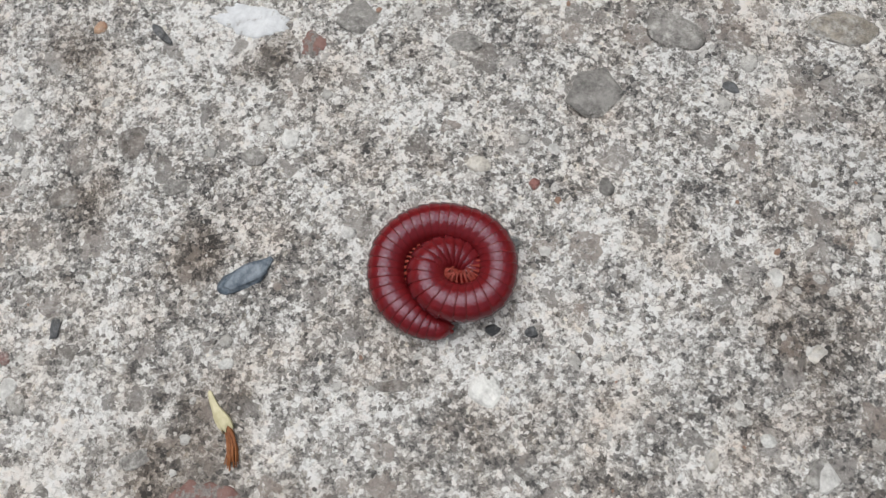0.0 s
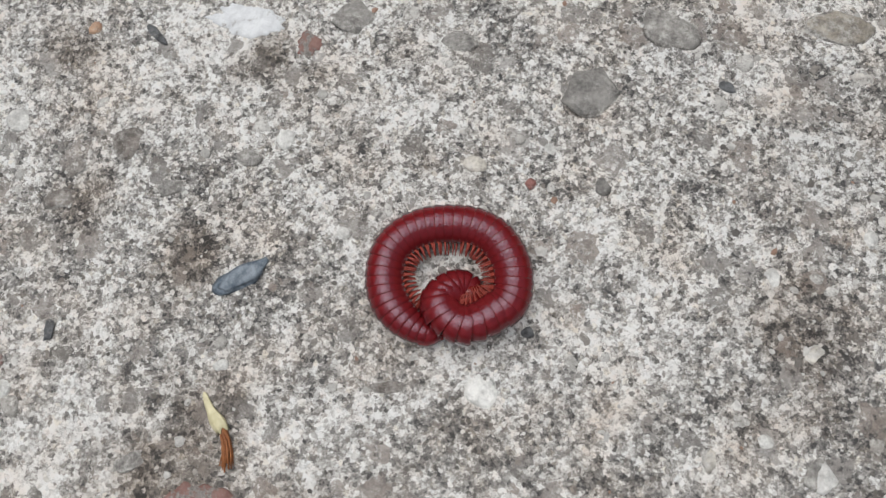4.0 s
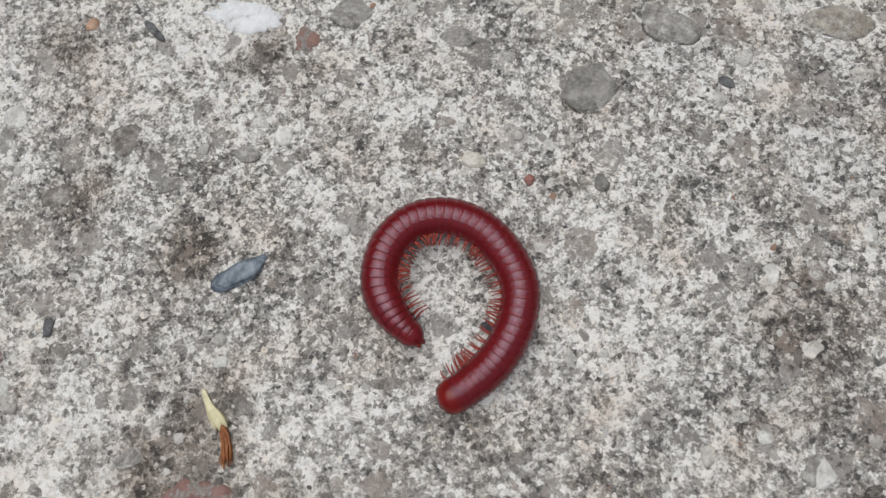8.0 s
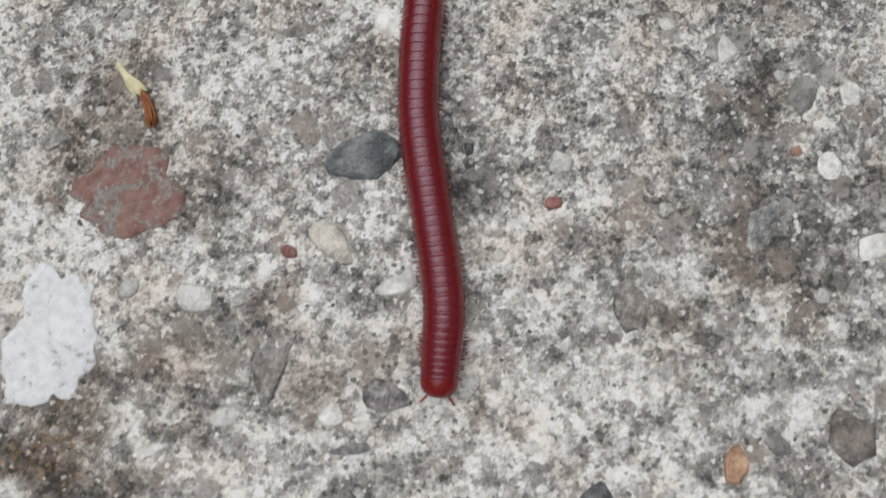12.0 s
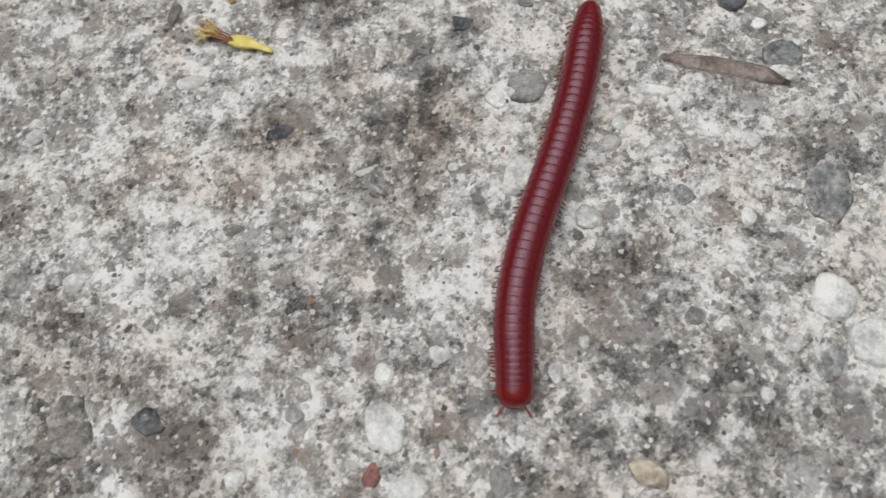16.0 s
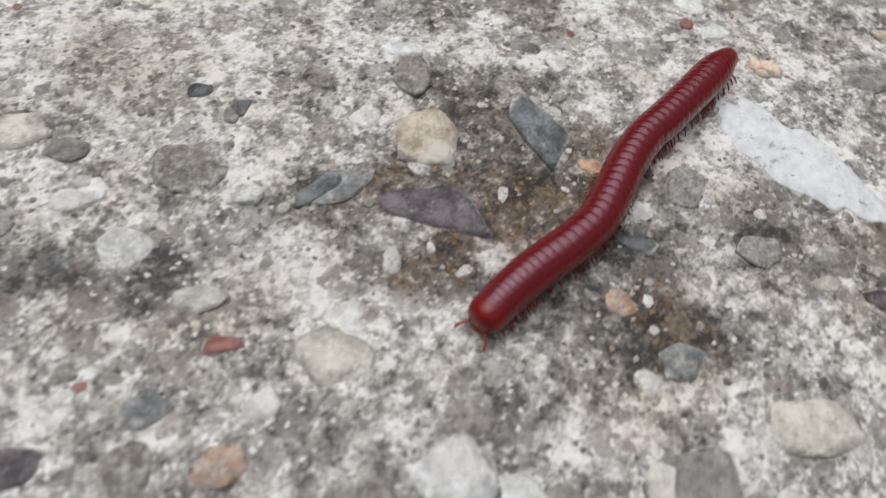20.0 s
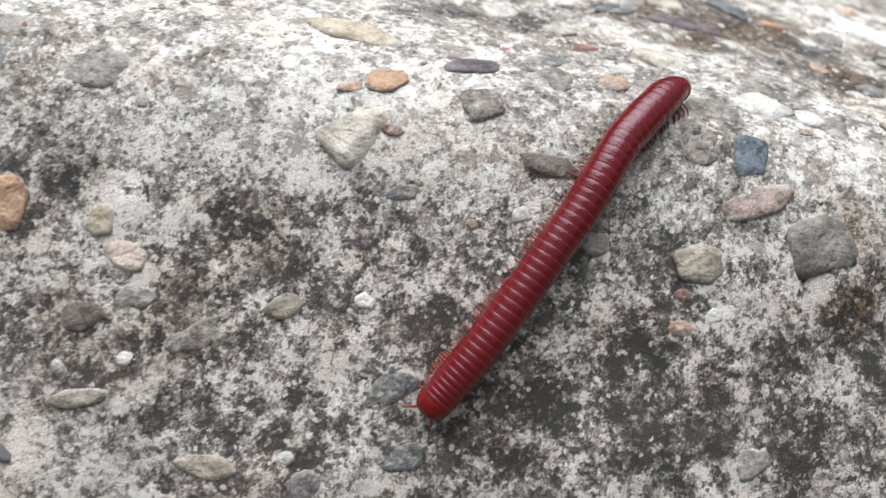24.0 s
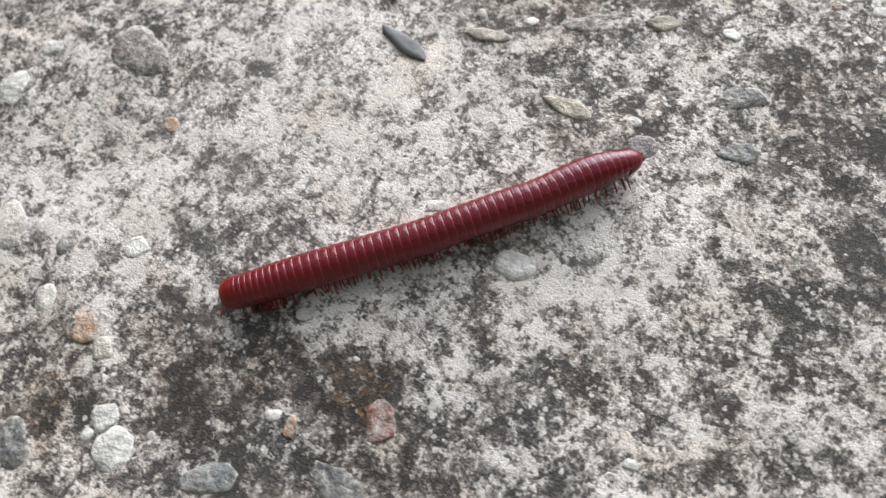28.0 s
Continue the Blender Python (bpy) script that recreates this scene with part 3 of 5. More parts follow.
# grass beyond the slab, and the garden far behind it
m, nt, b = material("lawn", 0.8, 0.3)
p = nt.nodes.new("ShaderNodeTexCoord").outputs["Object"]
nt.links.new(ramp(nt, grains(nt, 9, 5, 0.7, p), (0.35, (0.04, 0.045, 0.025)), (0.65, (0.11, 0.115, 0.075))), b.inputs["Base Color"])
LAWN = m
ground = sheet("ground", np.array([-3e6, -3e4, -3000, 0, 3000, 3e4, 3e6]), np.array([-3e6, -3e4, -3000, 0, 3000, 3e4, 3e6]), lambda X, Y: X * 0 - 212, LAWN)
tagged(ground, "rough green lawn round the concrete slab", "ground", kind="structure")

m, nt, b = material("garden_distance", 0.9, 0.2)
p = nt.nodes.new("ShaderNodeTexCoord").outputs["Object"]
c = ramp(nt, grains(nt, 0.9, 2, 0.5, p), (0.36, (0.05, 0.06, 0.04)), (0.46, (0.16, 0.20, 0.05)), (0.56, (0.36, 0.36, 0.10)), (0.66, (0.40, 0.40, 0.39)))
nt.links.new(c, b.inputs["Base Color"])
GARDEN = m
me = bpy.data.meshes.new("backdrop")
vs, fs = [], []
for k in range(37):
    a = radians(-20 + 220 * k / 36)
    for z in (-0.25, 0.8, 2.4 + 0.3 * math.sin(5 * a)):
        vs.append((9 * math.cos(a), 9 * math.sin(a), z))
for k in range(36):
    for j in (0, 1):
        fs.append((3 * k + j, 3 * k + 3 + j, 3 * k + 4 + j, 3 * k + 1 + j))
me.from_pydata(vs, [], fs)
me.materials.append(GARDEN)
tagged(new("backdrop", me), "soft green and yellow garden shrubs in the distance", "backdrop", kind="structure")

# unseen tall tree ring added to block low sky, lower where the slab's edge faces
m, nt, b = material("added_tree_ring", 0.9, 0.2)
p = nt.nodes.new("ShaderNodeTexCoord").outputs["Object"]
nt.links.new(ramp(nt, grains(nt, 1.4, 5, 0.65, p), (0.38, (0.030, 0.036, 0.022)), (0.52, (0.065, 0.075, 0.045)), (0.66, (0.12, 0.13, 0.085))), b.inputs["Base Color"])
me = bpy.data.meshes.new("backdrop")
vs, fs = [], []
for k in range(97):
    a = 2 * math.pi * k / 96
    top = 5.6 + 2.0 * math.sin(a) + 0.7 * math.sin(5 * a) + 0.5 * math.sin(11 * a + 1) + 0.3 * math.sin(23 * a)
    vs += [(11 * math.cos(a), 11 * math.sin(a), z) for z in (-0.25, 0.5 * top, top)]
for k in range(96):
    fs += [(3 * k + j, 3 * k + 3 + j, 3 * k + 4 + j, 3 * k + 1 + j) for j in (0, 1)]
me.from_pydata(vs, [], fs)
me.materials.append(m)
tagged(new("backdrop", me), "unseen ring of dark green trees added to block low sky light", "backdrop", kind="structure")

# ---- stones and scraps ----
def surface_point(x, y):
    """Point on the slab and its normal, in mm."""
    e = 2.0
    z = float(slab_height(x, y))
    n = Vector((float(slab_height(x - e, y) - slab_height(x + e, y)), float(slab_height(x, y - e) - slab_height(x, y + e)), 2 * e)).normalized()
    return Vector((x, y, z)), n


def on_slab(x, y, turn=0.0, up=0.0, wide=0.0):
    """The pose of a thing that lies on the slab at x, y mm, turned about the surface's normal; wide: how far its foot reaches."""
    c, n = surface_point(x, y)
    ex = (Vector((1, 0, 0)) - n * n.x).normalized()
    ey = n.cross(ex)
    a = radians(turn)
    fx, fy = ex * math.cos(a) + ey * math.sin(a), ey * math.cos(a) - ex * math.sin(a)
    m = Matrix((fx, fy, n)).transposed().to_4x4()
    foot = wide * np.array([(0, 0), (1, 0), (-1, 0), (0, n.z), (0, -n.z)])
    ground_up = float(relief(x + foot[:, 0], y + foot[:, 1]).mean())
    m.translation = (c + n * up + Vector((0, 0, ground_up))) * MM
    return m


def mesh_of(bm, name, *mats, smooth=True):
    for f in bm.faces:
        f.smooth = smooth
    me = bpy.data.meshes.new(name)
    bm.to_mesh(me)
    bm.free()
    for k in mats:
        me.materials.append(k)
    return me


def part(name, me, parent, label=""):
    ob = new(name, me)
    ob.parent = parent
    return tagged(ob, label)


def stone_mesh(rng, a, b, h, sharp, corners=0):
    """A stone of half-axes a, b, h mm: a ball cut by random planes, worn and pitted."""
    bm = bmesh.new()
    bmesh.ops.create_icosphere(bm, subdivisions=3 if a > 1.1 else 2, radius=1)
    cuts, count, start = [], corners or rng.randint(5, 7), 0.25 if corners else rng.uniform(0, 6.28)
    for k in range(count):
        t = start + 2 * math.pi * (k + rng.uniform(-0.3, 0.3) * (0.6 if corners else 1)) / count
        cuts.append((Vector((math.cos(t), math.sin(t), rng.uniform(-0.1, 0.5))).normalized(), rng.uniform(0.44, 0.66) if corners else rng.uniform(0.56, 0.86)))
    cuts.append((Vector((rng.uniform(-0.2, 0.2), rng.uniform(-0.2, 0.2), 1)).normalized(), rng.uniform(0.62, 0.85)))
    seed = Vector((rng.uniform(0, 99), rng.uniform(0, 99), rng.uniform(0, 99)))
    for v in bm.verts:
        d = v.co.normalized()
        r = 1.0
        for n, o in cuts:
            k = d.dot(n)
            if k > 0.05:
                r = min(r, o / k)
        r = 1.0 * (1 - sharp) + r * sharp
        # flat worn top, steep sides
        r /= (math.hypot(d.x, d.y) ** 2.7 + abs(d.z) ** 2.7) ** (1 / 2.7)
        r *= 1 + 0.12 * noise.noise(d * 1.5 + seed) + 0.08 * noise.noise(d * 3.7 + seed) + 0.04 * noise.noise(d * 9 + seed)
        v.co = d * r
    wide, deep = (max(abs(v.co[i]) for v in bm.verts) * 0.5 + (max(v.co[i] for v in bm.verts) - min(v.co[i] for v in bm.verts)) * 0.25 for i in (0, 1))
    for v in bm.verts:
        v.co = Vector((v.co.x * a * 1.24 / wide, v.co.y * b * 1.24 / deep, v.co.z * h)) * MM
    return bm


STONE_RNG = random.Random(5)


def stone(x, y, a, b, turn, mat, proud, corners=0):
    """A stone bedded in the concrete: half-axes and place in mm, proud: how far it stands out."""
    rng = STONE_RNG
    small = min(a, b)
    steep = slab_height(x, y) < -6
    skin = WORN[mat] if proud < (0.36 if slab_height(x, y) < -2 else 0.24) else mat
    proud *= 0.55 if steep else 0.85
    h = small * (0.14 + 0.62 * proud) + 0.25
    bm = stone_mesh(rng, a, b, h, rng.uniform(0.85, 1.0), corners)
    ob = new("stone", mesh_of(bm, "stone", skin))
    ob.parent = slab
    ob.matrix_basis = on_slab(x, y, turn, -h * ((0.55 if steep else 0.45) - 0.35 * proud) + (0.06 if steep else 0.0), 0.5 * small)
    return ob


def crust(x, y, a, b, turn, mat, seed, thick=0.35):
    """A ragged thin splash of dried lime on the slab: half-axes and place in mm."""
    pose_m = on_slab(x, y, turn, 0.0)
    n, seg = 15, 84
    gap = Vector((seed * 3.1, seed * 7.7, seed * 1.3))
    bm = bmesh.new()
    loops = []
    for i in range(n + 2):
        ring = []
        for k in range(seg):
            t = 2 * math.pi * k / seg
            d = Vector((math.cos(t), math.sin(t), 0))
            edge = 1 + 0.34 * noise.noise(d * 1.3 + gap) + 0.22 * noise.noise(d * 3.4 + gap) + 0.06 * noise.noise(d * 8 + gap) + 0.03 * noise.noise(d * 21 + gap)
            u = min(1.0, (i + 0.4) / n)
            px, py = d.x * a * edge * u, d.y * b * edge * u
            w = pose_m @ Vector((px * MM, py * MM, 0)) / MM
            g = Vector((w.x, w.y, float(slab_height(w.x, w.y)) + float(relief(np.array([w.x]), np.array([w.y]))[0])))
            lift = thick * (1 - u**6) * (0.8 + 0.45 * noise.noise(Vector((px, py, seed)) * 0.35) + 0.12 * noise.noise(Vector((px, py, seed)) * 1.7)) + 0.04
            if i == n + 1:
                lift = -0.5
            local = pose_m.inverted() @ (g * MM)
            ring.append(bm.verts.new(local + Vector((0, 0, lift * MM))))
        loops.append(ring)
    for r0, r1 in zip(loops, loops[1:]):
        for k in range(seg):
            bm.faces.new((r0[k - 1], r1[k - 1], r1[k], r0[k]))
    bm.faces.new(loops[0])
    bmesh.ops.recalc_face_normals(bm, faces=bm.faces)
    ob = new("lime_crust", mesh_of(bm, "lime_crust", mat))
    ob.parent = slab
    ob.matrix_basis = pose_m
    return ob


def material_plain(name, dark, light, rough=0.6, scale=700, sheen=0.4):
    m, nt, b = material(name, rough, sheen)
    p = nt.nodes.new("ShaderNodeTexCoord").outputs["Object"]
    nt.links.new(ramp(nt, grains(nt, scale, 4, 0.6, p), (0.33, dark), (0.68, light)), b.inputs["Base Color"])
    bump(nt, b, grains(nt, scale * 2, 3, 0.6, p), 0.0002, 0.5)
    return m


HUSK = material_plain("pale_husk", (0.48, 0.44, 0.26), (0.66, 0.61, 0.41))
FIBRE = material_plain("rust_fibre", (0.19, 0.065, 0.022), (0.36, 0.14, 0.05))
YELLOW = material_plain("yellow_petal", (0.60, 0.36, 0.05), (0.76, 0.52, 0.12))
LEMON = material_plain("lemon_petal", (0.62, 0.50, 0.10), (0.76, 0.66, 0.22))
STRAW = material_plain("yellow_straw", (0.50, 0.38, 0.12), (0.66, 0.54, 0.22))
SLATE = material_plain("blue_slate", (0.06, 0.085, 0.115), (0.23, 0.27, 0.31), 0.5, 900)
ROD = material_plain("dull_slate_rod", (0.10, 0.106, 0.118), (0.18, 0.186, 0.20), 0.6, 300)
CRUMB = material_plain("cream_crumb", (0.60, 0.42, 0.32), (0.80, 0.72, 0.62), 0.8, 900)
COIR = material_plain("coir_brown", (0.10, 0.05, 0.025), (0.26, 0.13, 0.06), 0.8, 500)


def strand(bm, path, r0, r1, seg=5):
    """Adds a tapered strand through points (mm) to bm."""
    pts = [Vector(p) for p in path]
    loops = []
    for i, p in enumerate(pts):
        d = (pts[min(i + 1, len(pts) - 1)] - pts[max(i - 1, 0)]).normalized()
        u = d.cross(Vector((0.13, 0.21, 1))).normalized()
        w = d.cross(u)
        r = r0 + (r1 - r0) * i / (len(pts) - 1)
        loops.append([bm.verts.new((p + (u * math.cos(a) + w * math.sin(a)) * r) * MM) for a in (2 * math.pi * k / seg for k in range(seg))])
    for a, b in zip(loops, loops[1:]):
        for k in range(seg):
            bm.faces.new((a[k - 1], a[k], b[k], b[k - 1]))
    bm.faces.new(loops[0][::-1])
    bm.faces.new(loops[-1])


def petal_mesh(length, width, height, mat, tip=0.5, bow=0.0, notch=0.0):
    """A long hollow-backed scale along x, thick in the middle, its ends pinched."""
    bm = bmesh.new()
    n, k = 15, 12
    loops = []
    for i in range(n):
        u = i / (n - 1)
        w = width * math.sin(math.pi * min(1, 0.06 + 0.9 * u) ** tip) ** 0.75 + 0.05
        hgt = height * math.sin(math.pi * (0.05 + 0.9 * u)) ** 0.7 + 0.04
        ring = []
        for j in range(k):
            a = 2 * math.pi * j / k
            y = w * math.cos(a) + bow * math.sin(math.pi * u)
            z = hgt * math.sin(a) * (1.0 if math.sin(a) > 0 else 0.55)
            jag = notch * (j % 2) * (1 if i in (0, n - 1) else 0)
            ring.append(bm.verts.new(Vector(((u - 0.5) * length + jag, y, z + 0.5 * hgt)) * MM))
        loops.append(ring)
    for a, b in zip(loops, loops[1:]):
        for j in range(k):
            bm.faces.new((a[j], a[j - 1], b[j - 1], b[j]))
    bm.faces.new(loops[0])
    bm.faces.new(loops[-1][::-1])
    bmesh.ops.recalc_face_normals(bm, faces=bm.faces)
    return mesh_of(bm, "scale", mat)


def husk_mesh(length, width, mat):
    """A flattened funnel along x: a toothed wide mouth at x = 0, tapering to a blunt tip."""
    bm = bmesh.new()
    n, k = 16, 30
    loops = []
    for i in range(n):
        u = i / (n - 1)
        w = width * (0.80 + 0.20 * math.sin(math.pi * min(1, u / 0.5))) * (1 - 0.72 * max(0, u - 0.12) ** 0.9) * (1 if u < 0.95 else 0.6)
        ring = []
        for j in range(k):
            a = 2 * math.pi * j / k
            tooth = (0.5 + 0.5 * math.cos(5 * a + 0.6)) * max(0, 1 - u / 0.16)
            crease = 1 + 0.07 * math.cos(5 * a)
            y = w * crease * math.cos(a) + 0.22 * width * math.sin(math.pi * u)
            z = 0.55 * w * crease * math.sin(a) + 0.45 * width
            ring.append(bm.verts.new(Vector((u * length - 0.16 * length * tooth, y, z)) * MM))
        loops.append(ring)
    for r0, r1 in zip(loops, loops[1:]):
        for j in range(k):
            bm.faces.new((r0[j], r0[j - 1], r1[j - 1], r1[j]))
    bm.faces.new(loops[0])
    bm.faces.new(loops[-1][::-1])
    bmesh.ops.recalc_face_normals(bm, faces=bm.faces)
    return mesh_of(bm, "husk", mat)


def seed_husk(x, y, turn, mat_a, mat_b, label, size=1.0, fluff=34, bend_by=1.5, frayed=0.0, mat_c=None):
    """A dry floret: a pale toothed funnel with a tight tuft of rusty bristles at its mouth."""
    root = tagged(new("dry_floret"), label, "dry floret", group="fallen plant scraps")
    root.matrix_basis = on_slab(x, y, turn, 0.15)
    part("husk", husk_mesh(4.9 * size, 0.98 * size, mat_a), root)
    rng = random.Random(int(x * 10))
    bm = bmesh.new()
    for k in range(fluff):
        a = rng.uniform(-0.5, 0.5)
        far = rng.uniform(0.82, 1.0)
        side = a * (0.9 + frayed * 3) * size
        pts = []
        for u in (0.0, 0.22, 0.45, 0.7, 1.0):
            pts.append((0.6 - 5.6 * size * u * far, a * 0.6 + side * u + bend_by * size * u * u + rng.uniform(-0.1, 0.1), 0.45 + rng.uniform(-0.2, 0.45) * (0.4 + u)))
        strand(bm, pts, 0.15, 0.07)
    part("bristles", mesh_of(bm, "bristles", mat_b), root, "rusty orange bristles")
    if mat_c:
        bm = bmesh.new()
        for k in range(26):
            t = rng.uniform(-0.9, 0.9)
            x0, y0 = -2.6 * size, 0.4 * bend_by * size
            ln = rng.uniform(1.6, 3.6) * size
            strand(bm, [(x0, y0 + 0.3 * t, 0.5), (x0 - 0.5 * ln, y0 + 0.5 * t * ln, rng.uniform(0.4, 1.1)), (x0 - ln * math.cos(t), y0 + ln * math.sin(t) * 0.8, rng.uniform(0.2, 0.9))], 0.13, 0.07, 4)
        part("fringe", mesh_of(bm, "fringe", mat_c), root, "dry straw-coloured fringe")
    return root


def flat_flake():
    bm = stone_mesh(random.Random(12), 3.4, 1.4, 0.42, 1.0, 6)
    ob = tagged(new("slate_flake", mesh_of(bm, "slate_flake", SLATE)), "blue-grey slate flake lying loose on concrete", "stone flake")
    ob.matrix_basis = on_slab(-28.7, 14.5, 33, 0.25)


def loose_things():
    flat_flake()
    seed_husk(-29.9, -4.3, 121, HUSK, FIBRE, "pale yellow floret with rusty bristles lying on concrete")
    seed_husk(-53.2, -57.2, -28, LEMON, FIBRE, "lemon yellow floret with a brown dry tuft on concrete", 1.15, 10, 0.8, 0.2, STRAW)
    bud = tagged(new("yellow_petal", petal_mesh(8.8, 1.5, 0.9, YELLOW, 0.9, 0.5)), "curved golden yellow petal lying on concrete", "petal", group="fallen plant scraps")
    bud.matrix_basis = on_slab(63.2, 6.4, -96, 0.2)
    # yellow straw
    bm = bmesh.new()
    pts = []
    for k in range(12):
        u = k / 11
        x, y = -73.5 + 19.2 * u + 1.2 * math.sin(2.2 * u), -8 - 42.3 * u
        pts.append((x, y, float(slab_height(x, y)) + float(relief(np.array([x]), np.array([y]))[0]) * 0.3 + 0.45))
    strand(bm, pts, 0.62, 0.48, 8)
    tagged(new("straw", mesh_of(bm, "straw", STRAW)), "dry yellow straw lying across the concrete", "straw", group="fallen plant scraps")
    # coarse brown fibre clump
    root = tagged(new("coir_clump"), "tangled brown coconut fibre clump on concrete", "fibre clump", group="fallen plant scraps")
    root.matrix_basis = on_slab(72.5, 11.6, 0, 0.2)
    rng = random.Random(9)
    bm = stone_mesh(random.Random(4), 5.6, 9.5, 1.2, 0.5)
    part("mat", mesh_of(bm, "mat", COIR), root)
    bm = bmesh.new()
    for k in range(190):
        cx, cy, t = rng.uniform(-6, 5), rng.uniform(-11, 11), rng.uniform(0, 6.28)
        r = rng.uniform(1.5, 4)
        strand(bm, [(cx + r * math.cos(t + a) , cy + 1.6 * r * math.sin(t + a), rng.uniform(0.5, 2.3)) for a in (0, 0.5, 1.0, 1.6, 2.2)], 0.15, 0.10, 4)
    strand(bm, [(-6.5, 2, 1.2), (-7.2, -3, 0.6), (-6.6, -8, 0.4), (-5.2, -11.5, 0.4)], 0.14, 0.08, 4)
    part("tangle", mesh_of(bm, "tangle", FIBRE), root, "rusty orange loose coconut hair")
    bm = stone_mesh(random.Random(6), 4.6, 1.15, 0.75, 0.8, 6)
    ob = tagged(new("slate_rod", mesh_of(bm, "slate_rod", ROD)), "smooth grey slate splinter stuck to the slab's face", "stone splinter")
    ob.matrix_basis = on_slab(-186.5, -200.6, -24, 0.3)
    root = tagged(new("crumb"), "small cream crumb with orange edges on concrete", "crumb", group="fallen plant scraps")
    root.matrix_basis = on_slab(-33.2, -128, -45, 0.2)
    for k, (dx, dy, s) in enumerate(((0, 0, 1.2), (1.3, 0.5, 0.9), (-1.2, -0.3, 0.8), (0.3, 1.1, 0.65), (0.2, -0.9, 0.75), (2.0, 0.1, 0.5), (-1.9, 0.4, 0.45))):
        ob = part("lump", mesh_of(stone_mesh(random.Random(20 + k), s * 1.2, s * 0.85, s * 0.8, 1.0, 4), "lump", CRUMB), root)
        ob.location = (dx * MM, dy * MM, 0.2 * MM)


loose_things()

# ---- stones bedded in the slab ----
crust(-30.6, 50.9, 5.6, 2.3, -14, CHALK, 3.7, 0.3)
stone(-43.0, 49.0, 2.0, 0.7, -45, DARK, 0.50)
stone(16.5, 39.3, 3.5, 3.5, -1, GREY, 0.35)
stone(50.5, 48.4, 4.1, 2.6, -12, BUFF, 0.12)
crust(-21.5, 47.3, 2.0, 1.7, 60, BRICK, 1.9, 0.2)
stone(-51.9, 50.2, 0.8, 1.0, -1, ORANGE, 0.40)
stone(-61.0, 36.3, 1.6, 1.7, -1, WHITE, 0.22)
stone(-24.3, 33.4, 1.4, 1.4, -1, WHITE, 0.20)
stone(1.5, 29.3, 1.5, 1.0, -11, CREAM, 0.40)
stone(8.6, 26.5, 1.0, 0.7, -32, RED, 0.30)
stone(17.9, 26.1, 1.0, 1.2, -0, GREY, 0.30)
stone(2.2, -0.0, 2.2, 2.0, -60, WHITE, 0.35)
stone(38.7, 14.2, 1.2, 1.0, 75, WHITE, 0.20)
stone(29.3, -8.0, 1.3, 0.9, 75, CREAM, 0.20)
stone(41.3, -9.7, 2.1, 1.1, 64, GREY, 0.10)
stone(42.6, 4.5, 1.3, 1.0, 20, CREAM, 0.10)
stone(-30.7, 3.2, 1.0, 0.8, 0, WHITE, 0.30)
stone(35.3, 39.9, 1.3, 0.8, -23, DARK, 0.40)
stone(3.0, 7.5, 1.1, 0.8, 10, DARK, 0.40)
stone(7.8, 7.3, 0.9, 0.7, 0, DARK, 0.40)
stone(-58.6, -0.0, 1.6, 1.1, 87, WHITE, 0.15)
stone(28.0, 48.3, 3.7, 2.5, -40, GREY, 0.15)
stone(-0.6, 47.1, 2.3, 1.7, -1, GREY, 0.10)
stone(-15.6, 51.3, 3.2, 2.6, -1, GREY, 0.10)
stone(-52.0, 30.0, 1.1, 1.2, -1, BROWN, 0.10)
stone(-15.8, 20.2, 1.0, 0.8, -0, WHITE, 0.15)
stone(51.5, 18.9, 1.1, 0.8, 74, WHITE, 0.20)
stone(-59.0, 3.9, 0.8, 0.9, 0, RED, 0.20)
stone(-53.0, 7.8, 1.3, 0.7, 87, DARK, 0.50)
stone(-45.6, 32.8, 2.2, 2.5, -1, BROWN, 0.10)
stone(-28.8, 30.7, 1.6, 1.2, -1, GREY, 0.10)
stone(-39.2, 26.7, 1.5, 1.2, 21, GREY, 0.10)
stone(-53.8, 25.3, 2.2, 1.6, 21, BROWN, 0.10)
stone(11.4, 31.8, 1.0, 0.9, -1, WHITE, 0.15)
stone(-9.5, 0.5, 2.1, 0.9, 10, BROWN, 0.10)
stone(-40.5, -8.2, 2.4, 1.0, 15, GREY, 0.10)
crust(-33.0, -16.2, 6.6, 5.5, -14, BRICK, 8.3, 0.3)
stone(-4.0, -16.6, 4.5, 2.9, 20, BLUE, 0.60)
stone(-9.1, -26.2, 3.7, 1.7, -51, CREAM, 0.60)
stone(-14.3, -27.0, 1.1, 0.9, -9, RED, 0.25)
stone(-2.0, -32.7, 2.4, 1.3, 17, WHITE, 0.20)
crust(-43.6, -32.9, 8.2, 5.6, 72, CHALK, 2.3, 0.4)
stone(-17.8, -39.7, 5.4, 2.0, 62, BROWN, 0.15, 3)
stone(-11.9, -46.9, 1.3, 1.3, -9, WHITE, 0.30)
stone(19.8, -21.1, 1.6, 1.4, -9, WHITE, 0.30)
stone(17.9, -25.9, 1.0, 0.8, -9, RED, 0.25)
stone(51.4, -26.7, 2.0, 1.6, 58, WHITE, 0.35)
stone(50.4, -17.0, 2.7, 1.6, 63, GREY, 0.30)
stone(56.1, -18.1, 1.3, 1.5, -9, WHITE, 0.30)
stone(16.7, -42.9, 1.0, 0.7, 70, WHITE, 0.40)
stone(29.8, -44.0, 0.7, 0.6, -9, WHITE, 0.40)
stone(9.1, -46.2, 0.7, 0.7, -9, WHITE, 0.30)
stone(10.6, -31.4, 0.8, 0.7, -9, CREAM, 0.30)
stone(33.6, -59.5, 2.2, 1.3, 68, ORANGE, 0.40)
stone(38.9, -57.7, 1.8, 1.2, -55, GREY, 0.30)
